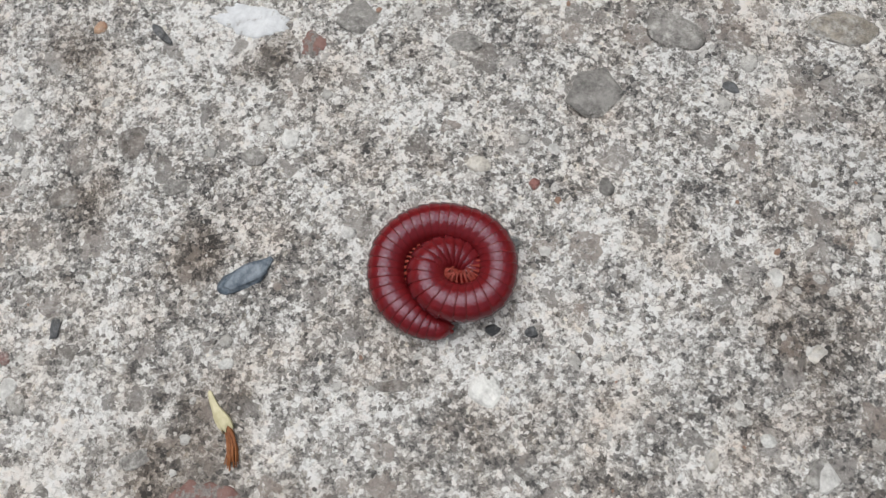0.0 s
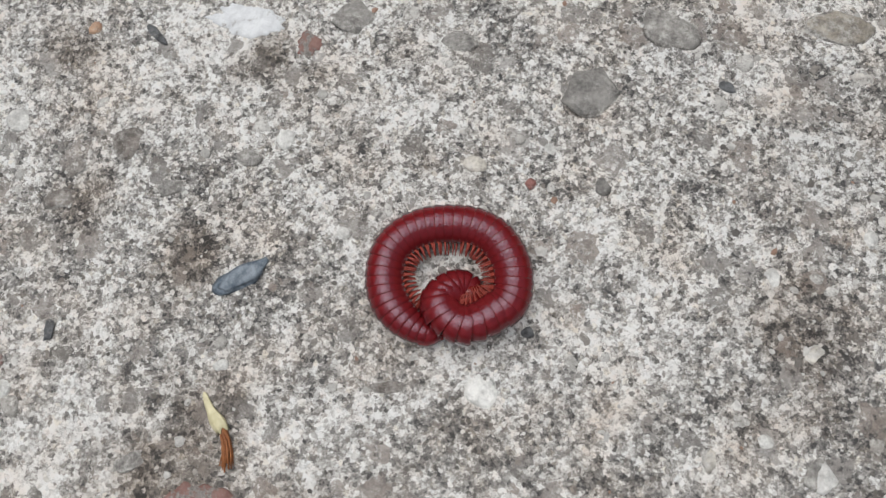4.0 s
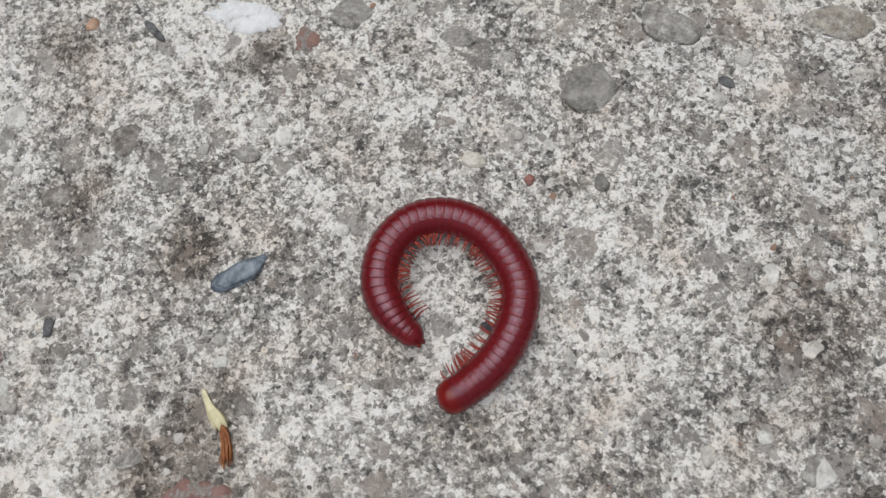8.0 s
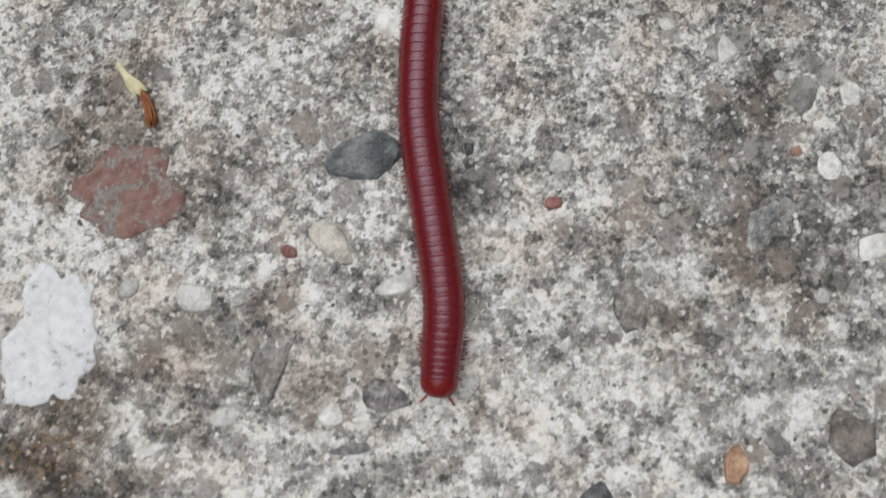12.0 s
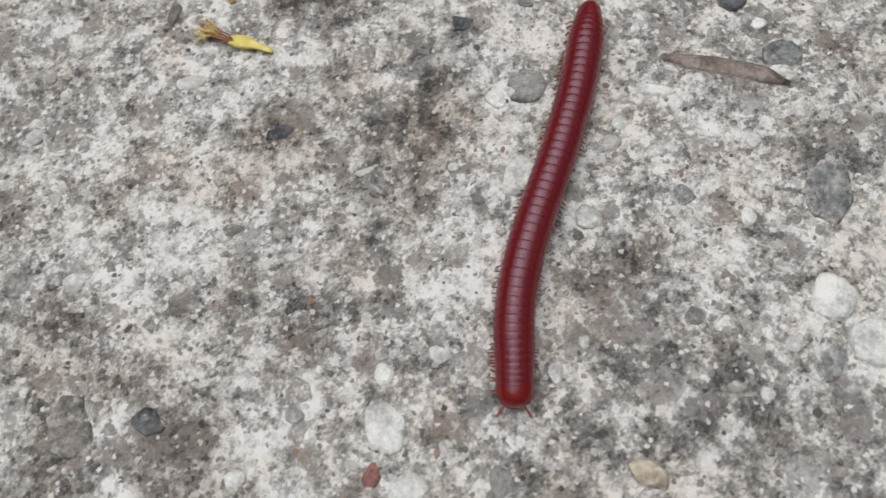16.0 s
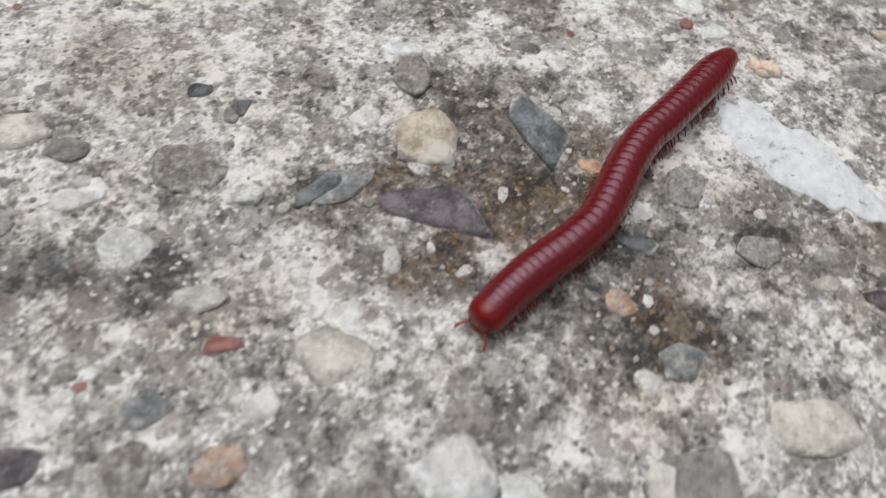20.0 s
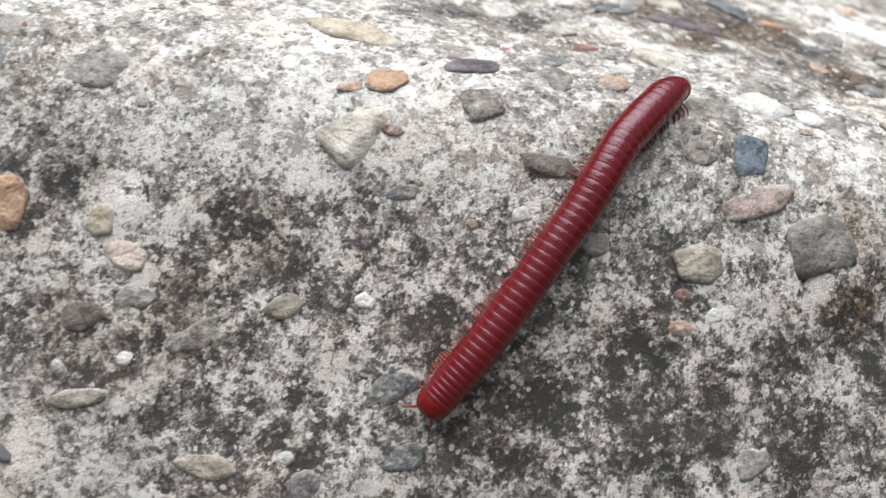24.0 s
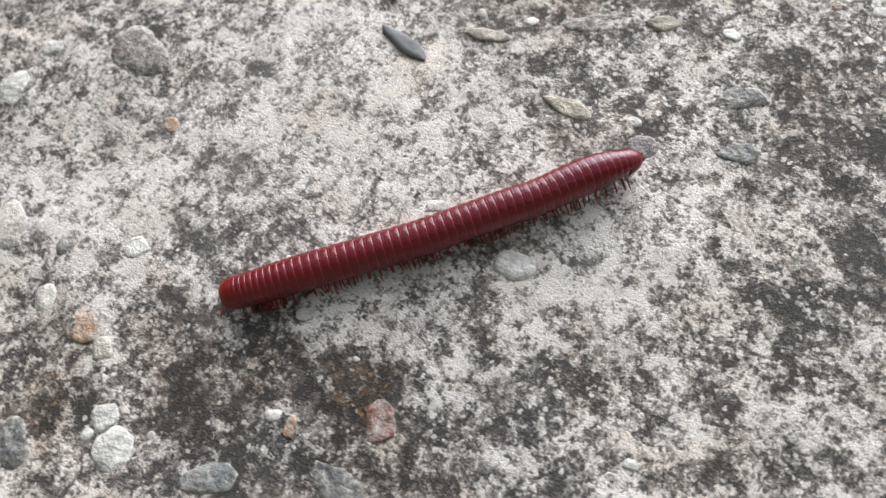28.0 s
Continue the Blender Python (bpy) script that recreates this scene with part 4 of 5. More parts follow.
stone(16.9, -61.6, 2.7, 2.0, 59, DARK, 0.40)
stone(47.2, -58.3, 2.8, 3.0, -8, BROWN, 0.40)
stone(-21.4, -59.2, 1.4, 1.3, -8, DARK, 0.50)
stone(-5.6, -45.7, 2.7, 1.8, -9, PURPLE, 0.10)
stone(9.0, -17.7, 0.6, 0.8, -9, DARK, 0.40)
stone(42.3, -10.0, 1.4, 1.8, -9, WHITE, 0.20)
stone(15.0, -53.5, 0.7, 0.7, -8, WHITE, 0.30)
stone(25.4, -38.6, 3.7, 1.8, 69, BROWN, 0.08)
stone(-53.6, -22.3, 2.1, 2.5, -9, GREY, 0.20)
stone(-26.5, -30.7, 2.2, 1.8, -9, WHITE, 0.08)
stone(-34.1, -47.6, 1.7, 0.7, 6, WHITE, 0.20)
stone(42.4, -32.7, 3.4, 1.7, 59, BLUE, 0.08)
stone(10.5, -54.1, 1.0, 0.8, -8, WHITE, 0.15)
stone(-22.4, -34.9, 1.0, 0.8, -9, GREY, 0.15)
stone(-62.1, -50.6, 1.9, 1.0, 72, BROWN, 0.35)
stone(11.4, -72.6, 7.9, 1.5, -24, SEPIA, 0.30)
stone(21.0, -72.1, 2.4, 2.5, -11, BLUE, 0.20)
stone(19.3, -66.6, 0.9, 1.0, -12, WHITE, 0.40)
stone(13.1, -84.1, 1.1, 1.0, -11, WHITE, 0.40)
stone(20.6, -80.6, 1.1, 1.3, -11, WHITE, 0.30)
stone(20.6, -92.7, 4.3, 2.8, 64, BLUE, 0.20)
stone(30.0, -90.4, 2.2, 1.6, 58, WHITE, 0.35)
stone(33.3, -93.7, 1.3, 1.0, -1, WHITE, 0.35)
stone(-17.7, -83.7, 3.0, 2.0, 54, WHITE, 0.32)
stone(-14.0, -70.8, 3.0, 2.5, -11, GREY, 0.12)
stone(1.9, -74.3, 1.7, 0.8, -26, WHITE, 0.30)
stone(44.9, -72.0, 0.9, 1.0, -12, WHITE, 0.30)
stone(-26.1, -81.1, 0.7, 0.6, -11, WHITE, 0.35)
stone(-10.1, -90.9, 1.6, 1.6, -10, WHITE, 0.35)
stone(9.8, -94.1, 1.1, 1.0, 65, WHITE, 0.30)
stone(-11.6, -56.6, 1.3, 1.3, -12, DARK, 0.20)
stone(-9.8, -51.0, 2.6, 0.7, -7, DARK, 0.15)
stone(-48.8, -72.4, 2.1, 1.3, 19, DARK, 0.30)
stone(21.3, -55.2, 0.9, 0.9, -12, WHITE, 0.30)
stone(-60.3, -62.4, 1.9, 1.1, -1, WHITE, 0.15)
stone(-24.3, -45.1, 1.9, 1.2, -1, WHITE, 0.10)
stone(-3.4, -78.5, 1.0, 0.9, -11, WHITE, 0.20)
stone(16.7, -105.8, 2.7, 2.7, -31, WHITE, 0.40)
stone(19.8, -112.3, 3.0, 3.1, -9, WHITE, 0.40)
stone(-38.5, -106.6, 1.4, 1.1, 73, WHITE, 0.35)
stone(-39.2, -113.0, 2.9, 2.5, 62, WHITE, 0.40)
stone(-67.1, -107.5, 2.2, 1.3, -27, DARK, 0.50)
stone(-41.2, -117.7, 1.3, 1.0, 72, RED, 0.35)
stone(-37.5, -119.7, 2.5, 1.9, 10, WHITE, 0.35)
stone(-26.9, -120.4, 1.9, 1.6, 69, GREY, 0.30)
stone(-10.1, -122.3, 2.4, 1.5, -44, TAN, 0.50, 5)
stone(-75.9, -89.1, 1.4, 1.3, -9, WHITE, 0.35)
stone(-57.1, -115.4, 1.2, 1.1, -9, WHITE, 0.35)
stone(3.7, -74.8, 1.4, 0.7, -22, WHITE, 0.30)
stone(14.0, -113.3, 2.6, 1.4, 58, BLUE, 0.15)
stone(-18.2, -109.6, 1.4, 0.9, 68, WHITE, 0.30)
stone(-18.7, -72.4, 1.4, 1.4, -10, WHITE, 0.25)
stone(-37.8, -79.9, 1.2, 0.5, 12, WHITE, 0.35)
stone(-48.0, -90.1, 1.1, 0.6, -9, WHITE, 0.35)
stone(-14.1, -106.4, 1.0, 0.7, 68, WHITE, 0.30)
stone(-31.5, -105.3, 1.2, 1.2, -9, WHITE, 0.20)
stone(-76.7, -105.3, 2.4, 2.1, -9, BROWN, 0.12)
stone(-0.4, -105.5, 1.3, 1.1, -9, GREY, 0.15)
stone(-62.0, -94.0, 2.2, 1.5, -9, BROWN, 0.06)
stone(10.1, -110.6, 1.1, 1.0, -9, WHITE, 0.15)
stone(-82.1, -66.6, 1.4, 1.3, -10, WHITE, 0.10)
stone(-49.7, -109.5, 1.1, 0.8, -9, GREY, 0.20)
stone(-84.7, -121.7, 3.1, 1.4, -9, LIME, 0.70)
stone(-83.0, -137.8, 5.3, 4.0, 100, TAN, 0.45, 5)
stone(-68.5, -137.0, 6.5, 2.9, -68, BLUE, 0.34, 4)
stone(-82.9, -147.9, 6.4, 3.6, -22, PURPLE, 0.30, 3)
stone(-62.2, -144.0, 2.4, 1.3, -32, ORANGE, 0.60)
crust(-34.9, -143.3, 12.0, 5.0, -52, CHALK, 5.1, 0.5)
stone(-51.0, -147.2, 2.9, 2.4, 66, GREY, 0.20)
stone(-105.0, -144.1, 1.6, 1.4, -7, WHITE, 0.70)
stone(-96.8, -144.1, 3.6, 1.4, 32, BLUE, 0.30)
stone(-20.6, -151.4, 1.2, 1.5, -7, ORANGE, 0.35)
stone(-66.8, -121.5, 2.5, 1.4, -17, GREY, 0.30)
stone(-59.7, -119.0, 0.6, 1.0, -6, RED, 0.30)
stone(-105.9, -130.7, 1.1, 1.4, -6, DARK, 0.25)
stone(-63.2, -125.0, 1.4, 1.9, -6, WHITE, 0.10)
stone(-76.2, -107.5, 2.6, 2.7, -6, BROWN, 0.08)
stone(-32.4, -165.0, 2.1, 1.5, -7, PURPLE, 0.30)
stone(-38.6, -162.1, 1.8, 1.1, -7, CREAM, 0.30)
stone(-18.4, -130.5, 3.9, 3.2, -6, GREY, 0.10)
stone(-58.7, -150.2, 2.1, 1.5, -27, WHITE, 0.15)
stone(-83.7, -127.1, 3.2, 2.4, 80, BROWN, 0.08)
stone(-60.2, -154.8, 2.8, 1.1, -17, DARK, 0.35)
stone(-66.8, -153.8, 1.5, 1.1, -7, DARK, 0.25)
stone(-90.5, -133.2, 1.9, 1.7, -6, WHITE, 0.08)
stone(-23.4, -153.9, 0.6, 0.9, -7, WHITE, 0.30)
stone(-142.3, -166.0, 7.5, 3.0, -25, TAN, 0.45)
stone(-127.6, -172.8, 4.1, 2.0, 4, PURPLE, 0.42)
stone(-139.8, -176.8, 2.9, 1.7, 9, ORANGE, 0.40)
stone(-144.6, -177.8, 1.5, 0.9, 5, ORANGE, 0.12)
stone(-127.7, -180.3, 3.5, 2.4, 4, BROWN, 0.16)
stone(-115.0, -168.6, 4.0, 2.0, 20, BLUE, 0.20, 4)
stone(-107.3, -162.6, 2.1, 1.1, 6, RED, 0.40)
stone(-118.3, -149.9, 3.4, 2.4, -45, WHITE, 0.50)
stone(-111.8, -139.5, 4.3, 3.5, -4, BROWN, 0.15)
stone(-131.9, -132.6, 3.2, 2.5, -3, CREAM, 0.30)
stone(-126.2, -135.9, 2.6, 1.9, -4, GREY, 0.25)
stone(-106.9, -131.9, 1.2, 1.4, -3, GREY, 0.30)
stone(-95.4, -165.3, 4.6, 3.6, -18, CREAM, 0.45, 5)
stone(-94.5, -160.6, 2.3, 1.5, 6, WHITE, 0.30)
stone(-95.0, -180.4, 4.3, 3.2, -7, BROWN, 0.22)
stone(-107.5, -175.0, 2.6, 1.9, 30, ORANGE, 0.16)
stone(-115.6, -174.5, 2.8, 3.2, -7, BROWN, 0.20)
stone(-85.5, -178.1, 3.9, 3.8, -28, LIME, 0.15)
stone(-60.5, -182.6, 4.9, 3.4, 62, GREY, 0.45, 4)
stone(-47.1, -177.5, 5.4, 3.2, -15, CREAM, 0.45, 4)
stone(-79.4, -180.9, 2.7, 2.0, -7, LIME, 0.25)
stone(-81.9, -184.5, 1.3, 0.7, -7, ORANGE, 0.30)
stone(-64.3, -162.1, 2.3, 1.5, -24, ORANGE, 0.30)
stone(-75.8, -182.7, 2.7, 2.3, -7, BROWN, 0.20)
stone(-59.1, -169.5, 2.4, 2.0, -6, BLUE, 0.25)
stone(-36.3, -159.9, 3.1, 2.3, -5, BROWN, 0.20)
stone(-99.0, -187.9, 2.6, 1.7, -6, BROWN, 0.30)
stone(-144.7, -139.0, 3.8, 4.5, -4, BLUE, 0.12)
stone(-134.1, -145.8, 4.4, 3.3, 9, GREY, 0.12)
stone(-125.2, -150.9, 2.1, 1.6, 8, DARK, 0.20)
stone(-103.9, -169.4, 2.0, 1.7, -6, WHITE, 0.15)
stone(-94.1, -143.7, 4.4, 1.8, 26, BLUE, 0.20)
stone(-125.2, -142.9, 2.2, 1.5, -4, WHITE, 0.15)
stone(-120.9, -165.7, 1.0, 0.9, -6, RED, 0.20)
stone(-44.8, -157.0, 2.6, 2.1, -5, GREY, 0.15)
stone(-144.3, -183.4, 3.7, 4.4, -40, CREAM, 0.75, 3)
stone(-118.9, -187.8, 3.9, 1.9, -9, BROWN, 0.60, 4)
stone(-91.6, -188.6, 3.4, 2.6, 62, NAVY, 0.85, 4)
stone(-83.8, -198.0, 4.5, 3.9, 6, GREY, 0.60, 4)
stone(-100.4, -198.0, 3.0, 2.8, 11, BUFF, 0.55)
stone(-92.6, -193.8, 4.8, 1.7, 15, ROSE, 0.12)
stone(-151.8, -194.8, 2.5, 1.5, 22, BUFF, 0.75)
stone(-98.3, -202.2, 1.3, 1.2, 1, WHITE, 0.22)
stone(-142.3, -195.8, 1.2, 1.1, 1, WHITE, 0.30)
stone(-123.0, -191.0, 1.2, 1.0, 2, WHITE, 0.25)
stone(-169.4, -192.4, 2.2, 1.9, 1, GREY, 0.30)
stone(-102.7, -202.7, 1.5, 1.1, 1, ORANGE, 0.20)
stone(-98.2, -186.4, 2.4, 1.4, 10, BROWN, 0.25)
stone(-63.9, -183.2, 3.0, 3.9, 4, CREAM, 0.30)
stone(-129.2, -191.5, 0.7, 0.7, 2, ORANGE, 0.20)
stone(-139.2, -183.0, 1.6, 0.7, -9, RED, 0.15)
stone(-137.8, -188.2, 2.0, 1.1, 2, DARK, 0.20)
stone(-184.3, -184.4, 3.7, 2.3, 82, ORANGE, 0.50)
stone(-173.4, -186.5, 1.6, 1.9, 2, TAN, 0.80)
stone(-170.8, -189.0, 2.6, 1.8, -19, PINK, 0.80)
stone(-175.0, -193.2, 2.6, 1.7, 1, BROWN, 0.42)
stone(-175.2, -199.3, 3.2, 1.0, 8, BUFF, 0.35)
stone(-160.4, -205.8, 3.6, 1.3, -10, BUFF, 0.40)
stone(-151.2, -206.3, 0.9, 0.8, -0, WHITE, 0.40)
stone(-170.2, -196.9, 1.0, 0.9, 0, WHITE, 0.30)
stone(-187.6, -189.1, 1.6, 1.3, 1, PURPLE, 0.30)
stone(-187.2, -172.4, 2.5, 2.2, 2, BLUE, 0.25)
stone(-175.6, -174.0, 4.9, 2.6, 2, GREY, 0.32)
stone(-177.7, -196.9, 1.1, 1.2, 0, GREY, 0.20)
stone(-162.9, -196.2, 3.6, 1.4, 6, BROWN, 0.10)
stone(-189.2, -188.7, 3.6, 1.5, -4, PURPLE, 0.20)
stone(-193.1, -194.5, 1.8, 2.2, 6, BLUE, 0.15)
stone(-160.8, -195.6, 2.6, 1.2, 16, BROWN, 0.15)
stone(-224.5, -204.9, 5.2, 4.1, -10, BROWN, 0.20)
stone(-239.6, -204.1, 1.8, 1.6, 18, WHITE, 0.30)
stone(-241.3, -208.2, 2.5, 3.2, 19, WHITE, 0.15)
stone(-209.3, -228.9, 2.0, 2.0, 21, ORANGE, 0.35)
stone(-205.8, -230.4, 1.8, 1.5, 112, TAN, 0.30)
stone(-197.2, -237.5, 3.0, 2.8, 22, WHITE, 0.30)
stone(-200.7, -235.2, 1.8, 1.7, 22, WHITE, 0.30)
stone(-201.8, -236.6, 1.0, 0.8, 112, WHITE, 0.40)
stone(-177.9, -233.9, 1.3, 0.8, 106, ORANGE, 0.30)
stone(-167.6, -232.2, 2.7, 1.8, 103, RED, 0.08)
stone(-180.4, -233.5, 1.1, 0.7, 31, WHITE, 0.30)
stone(-159.3, -219.7, 2.6, 2.0, 10, WHITE, 0.30)
stone(-138.7, -202.9, 3.7, 2.1, 31, DARK, 0.20)
stone(-137.0, -208.0, 2.7, 1.5, 20, BLUE, 0.15)
stone(-169.6, -236.8, 4.0, 1.8, -15, DARK, 0.30)
stone(-184.4, -238.4, 3.3, 2.0, 22, BLUE, 0.20)
stone(-210.3, -238.2, 2.7, 2.9, 22, DARK, 0.30)
stone(-218.5, -222.1, 2.1, 1.8, 114, GREY, 0.30)
stone(-228.4, -221.6, 4.0, 2.8, 116, CREAM, 0.30)
stone(-217.1, -226.8, 1.7, 2.1, 21, CREAM, 0.30)
stone(-182.5, -225.6, 1.3, 1.0, 21, CREAM, 0.20)
stone(-208.6, -222.0, 1.7, 1.5, 20, WHITE, 0.20)
stone(-172.2, -215.9, 1.6, 0.8, 20, WHITE, 0.10)
stone(-154.0, -234.1, 1.3, 1.0, 22, DARK, 0.20)
stone(-138.4, -232.1, 1.0, 0.8, 22, WHITE, 0.15)
stone(-102.3, -95.8, 1.1, 1.2, -5, DARK, 0.45)
stone(62.0, 13.1, 2.1, 2.4, 20, DARK, 0.35)
stone(58.7, 13.7, 1.5, 1.6, 15, WHITE, 0.40)
stone(56.4, 9.5, 1.6, 1.1, -20, WHITE, 0.40)
stone(57.6, 21.0, 1.3, 1.1, 0, WHITE, 0.35)
stone(35.8, -5.9, 0.9, 0.8, 0, WHITE, 0.35)
stone(55.1, -36.8, 2.5, 1.5, 25, WHITE, 0.40)
stone(5.6, 18.9, 1.1, 0.8, -15, BLUE, 0.15)
stone(1.0, 19.0, 1.8, 1.1, 5, WHITE, 0.08)
stone(2.2, -89.8, 1.6, 1.4, 10, BLUE, 0.20)
stone(-91.1, -82.8, 1.3, 1.2, 0, WHITE, 0.45)
stone(-90.2, -90.0, 1.3, 1.4, 30, WHITE, 0.35)
stone(-44.8, -120.6, 1.5, 0.8, 12, WHITE, 0.30)
stone(0.8, -131.8, 1.3, 1.2, 0, WHITE, 0.35)
stone(-111.4, -127.7, 1.5, 1.2, 10, DARK, 0.30)
stone(-193.5, -184.8, 3.4, 2.7, 15, GREY, 0.45)
stone(-102.2, -200.1, 1.4, 0.9, 5, RED, 0.25)
stone(-113.4, -194.6, 1.9, 1.7, 30, GREY, 0.50)
stone(-93.4, -214.3, 2.8, 2.1, 15, GREY, 0.30)
stone(-214.1, -211.0, 1.5, 1.2, 0, ORANGE, 0.30)
stone(-149.2, -208.4, 2.7, 1.7, 15, PURPLE, 0.30)
stone(-110.0, -157.1, 2.6, 1.7, 5, CREAM, 0.26)
stone(-122.5, -141.6, 1.4, 1.7, 0, WHITE, 0.30)


def scatter(name, count, size, spread, most, levels, sunk, seed, coverage, label):
    """Joined grains over the worn surface: size and sunk depth in mm; coverage(d) thins them with the distance d past the edge line."""
    rng = np.random.default_rng(seed)
    bm = bmesh.new()
    bmesh.ops.create_icosphere(bm, subdivisions=levels, radius=1)
    unit = np.array([v.co for v in bm.verts])
    tri = np.array([[v.index for v in f.verts] for f in bm.faces])
    bm.free()
    x, y = rng.uniform(-235, 88, count), rng.uniform(-262, 66, count)
    d = y + 0.19 * (x + 127.5)
    keep = (y < 66 - 0.6 * np.maximum(0, -x - 60)) & (d > -250) & (y > -262 + 0.9 * np.maximum(0, x + 40)) & (rng.uniform(0, 1, count) < coverage(d))
    x, y = x[keep], y[keep]
    r = np.clip(size * np.exp(rng.normal(0, spread, len(x))), 0.5 * size, most)
    z = slab_height(x, y) + relief(x, y)
    r = np.where(z < -6, 0.62, 1) * r
    z = z - sunk * r
    shape = 1 + rng.uniform(-0.3, 0.3, (len(x), len(unit), 1)) * (1.0 if levels < 2 else 0.22)
    lump = rng.normal(0, 1, (len(x), 3, 3)) * 0.16
    shape = shape * (1 + np.sin(np.einsum("nij,kj->nki", lump * 12, unit)).mean(-1, keepdims=True) * (0.0 if levels < 2 else 0.38))
    flat = np.stack([np.ones(len(x)), rng.uniform(0.6, 1, len(x)), rng.uniform(0.4, 0.75, len(x)) * (1.0 if levels < 2 else 0.6)], -1)
    t = rng.uniform(0, 2 * np.pi, len(x))
    v = unit[None] * shape * flat[:, None] * r[:, None, None]
    vx = v[..., 0] * np.cos(t)[:, None] - v[..., 1] * np.sin(t)[:, None]
    vy = v[..., 0] * np.sin(t)[:, None] + v[..., 1] * np.cos(t)[:, None]
    slope = (slab_height(x, y - 1) - slab_height(x, y + 1)) / 2
    vy = vy / np.sqrt(1 + slope[:, None] ** 2)
    co = np.stack([vx + x[:, None], vy + y[:, None], v[..., 2] + z[:, None] - slope[:, None] * vy], -1)
    me = bpy.data.meshes.new(name)
    me.from_pydata((co.reshape(-1, 3) * MM).tolist(), [], (tri[None] + (np.arange(len(x)) * len(unit))[:, None, None]).reshape(-1, 3).tolist())
    m, nt, b = material(name + "_grains", 0.8, 0.3)
    r = nt.nodes.new("ShaderNodeNewGeometry").outputs["Random Per Island"]
    c = ramp(nt, r, (0.0, (0.10, 0.095, 0.09) if levels < 2 else (0.2, 0.19, 0.175)), (0.15, (0.24, 0.22, 0.20)), (0.3, (0.36, 0.34, 0.31)), (0.5, (0.46, 0.45, 0.425)), (0.72, (0.56, 0.55, 0.525)), (0.93, (0.70, 0.69, 0.66)), (0.975, (0.66, 0.64, 0.60)), (0.985, (0.34, 0.22, 0.165) if levels < 2 else (0.40, 0.37, 0.33)))
    p = nt.nodes.new("ShaderNodeTexCoord").outputs["Object"]
    c = mix(nt, 1.0, c, ramp(nt, grains(nt, 1700, 3, 0.6, p), (0.3, (0.7, 0.7, 0.7)), (0.65, (1, 1, 1))), "MULTIPLY")
    if levels > 1:
        # cement dust clings to the larger ones
        paste = ramp(nt, grains(nt, 1900, 4, 0.75, p), (0.38, (0.14, 0.13, 0.12)), (0.48, (0.38, 0.365, 0.34)), (0.6, (0.64, 0.63, 0.60)))
        c = mix(nt, ramp(nt, grains(nt, 700, 5, 0.75, p), (0.44, (0, 0, 0)), (0.58, (0.9, 0.9, 0.9))), c, paste)
        me.polygons.foreach_set("use_smooth", np.ones(len(me.polygons), bool))
    nt.links.new(c, b.inputs["Base Color"])
    bump(nt, b, grains(nt, 2500, 3, 0.6, p), 0.0003, 0.6)
    me.materials.append(m)
    tagged(new(name, me), label, name, kind="stuff")


scatter("grit", 8000, 0.30, 0.42, 1.0, 1, 0.1, 8, lambda d: np.interp(d, (-200, -180), (0.25, 1.0)), "fine pale and grey sand grains on the concrete")
scatter("gravel", 2400, 0.9, 0.38, 1.9, 2, 0.22, 21, lambda d: np.interp(d, (-230, -195, -150, -60, 10, 60), (0.45, 0.7, 1.0, 0.85, 0.4, 0.35)), "small half-buried pebbles dusted with cement in the concrete")
# ---- the millipede ----
RINGS = 50
RADIUS = 2.46


def beast_material(name, base, edge, rough, spec):
    m, nt, b = material(name, rough, spec)
    p = nt.nodes.new("ShaderNodeTexCoord").outputs["Object"]
    c = ramp(nt, grains(nt, 600, 3, 0.6, p), (0.35, base), (0.7, edge))
    nt.links.new(c, b.inputs["Base Color"])
    bump(nt, b, grains(nt, 2600, 2, 0.5, p), 0.0001, 0.6)
    return m


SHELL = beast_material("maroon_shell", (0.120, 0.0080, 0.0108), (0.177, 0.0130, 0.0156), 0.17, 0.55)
RIM = beast_material("glossy_ring_rim", (0.114, 0.0086, 0.0112), (0.168, 0.0140, 0.0160), 0.18, 0.55)
SCARLET = beast_material("scarlet_head", (0.135, 0.007, 0.007), (0.195, 0.013, 0.011), 0.22, 0.35)
# bluish sky sheen painted into the shell's reflections by their tint
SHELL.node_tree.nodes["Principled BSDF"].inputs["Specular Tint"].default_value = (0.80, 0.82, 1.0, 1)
EYE = beast_material("black_eye", (0.01, 0.008, 0.008), (0.02, 0.015, 0.015), 0.2, 0.5)
FEELER = beast_material("pale_red_feeler", (0.28, 0.06, 0.045), (0.38, 0.10, 0.075), 0.4, 0.3)
LEG = beast_material("red_leg", (0.215, 0.032, 0.024), (0.33, 0.064, 0.045), 0.45, 0.25)


def lathe(profile, mats, seg=26):
    """A tube along x from (x, radius, material number) rows, in mm, closed at both ends."""
    bm = bmesh.new()
    loops = []
    for x, r, _ in profile:
        loops.append([bm.verts.new(Vector((x, r * math.cos(a), r * math.sin(a))) * MM) for a in (2 * math.pi * k / seg for k in range(seg))])
    for (a, b), (_, _, mi) in zip(zip(loops, loops[1:]), profile):
        for k in range(seg):
            f = bm.faces.new((a[k], a[k - 1], b[k - 1], b[k]))
            f.smooth, f.material_index = True, mi
    bm.faces.new(loops[0])
    bm.faces.new(loops[-1][::-1])
    bmesh.ops.recalc_face_normals(bm, faces=bm.faces)
    me = bpy.data.meshes.new("part")
    bm.to_mesh(me)
    bm.free()
    for m in mats:
        me.materials.append(m)
    return me


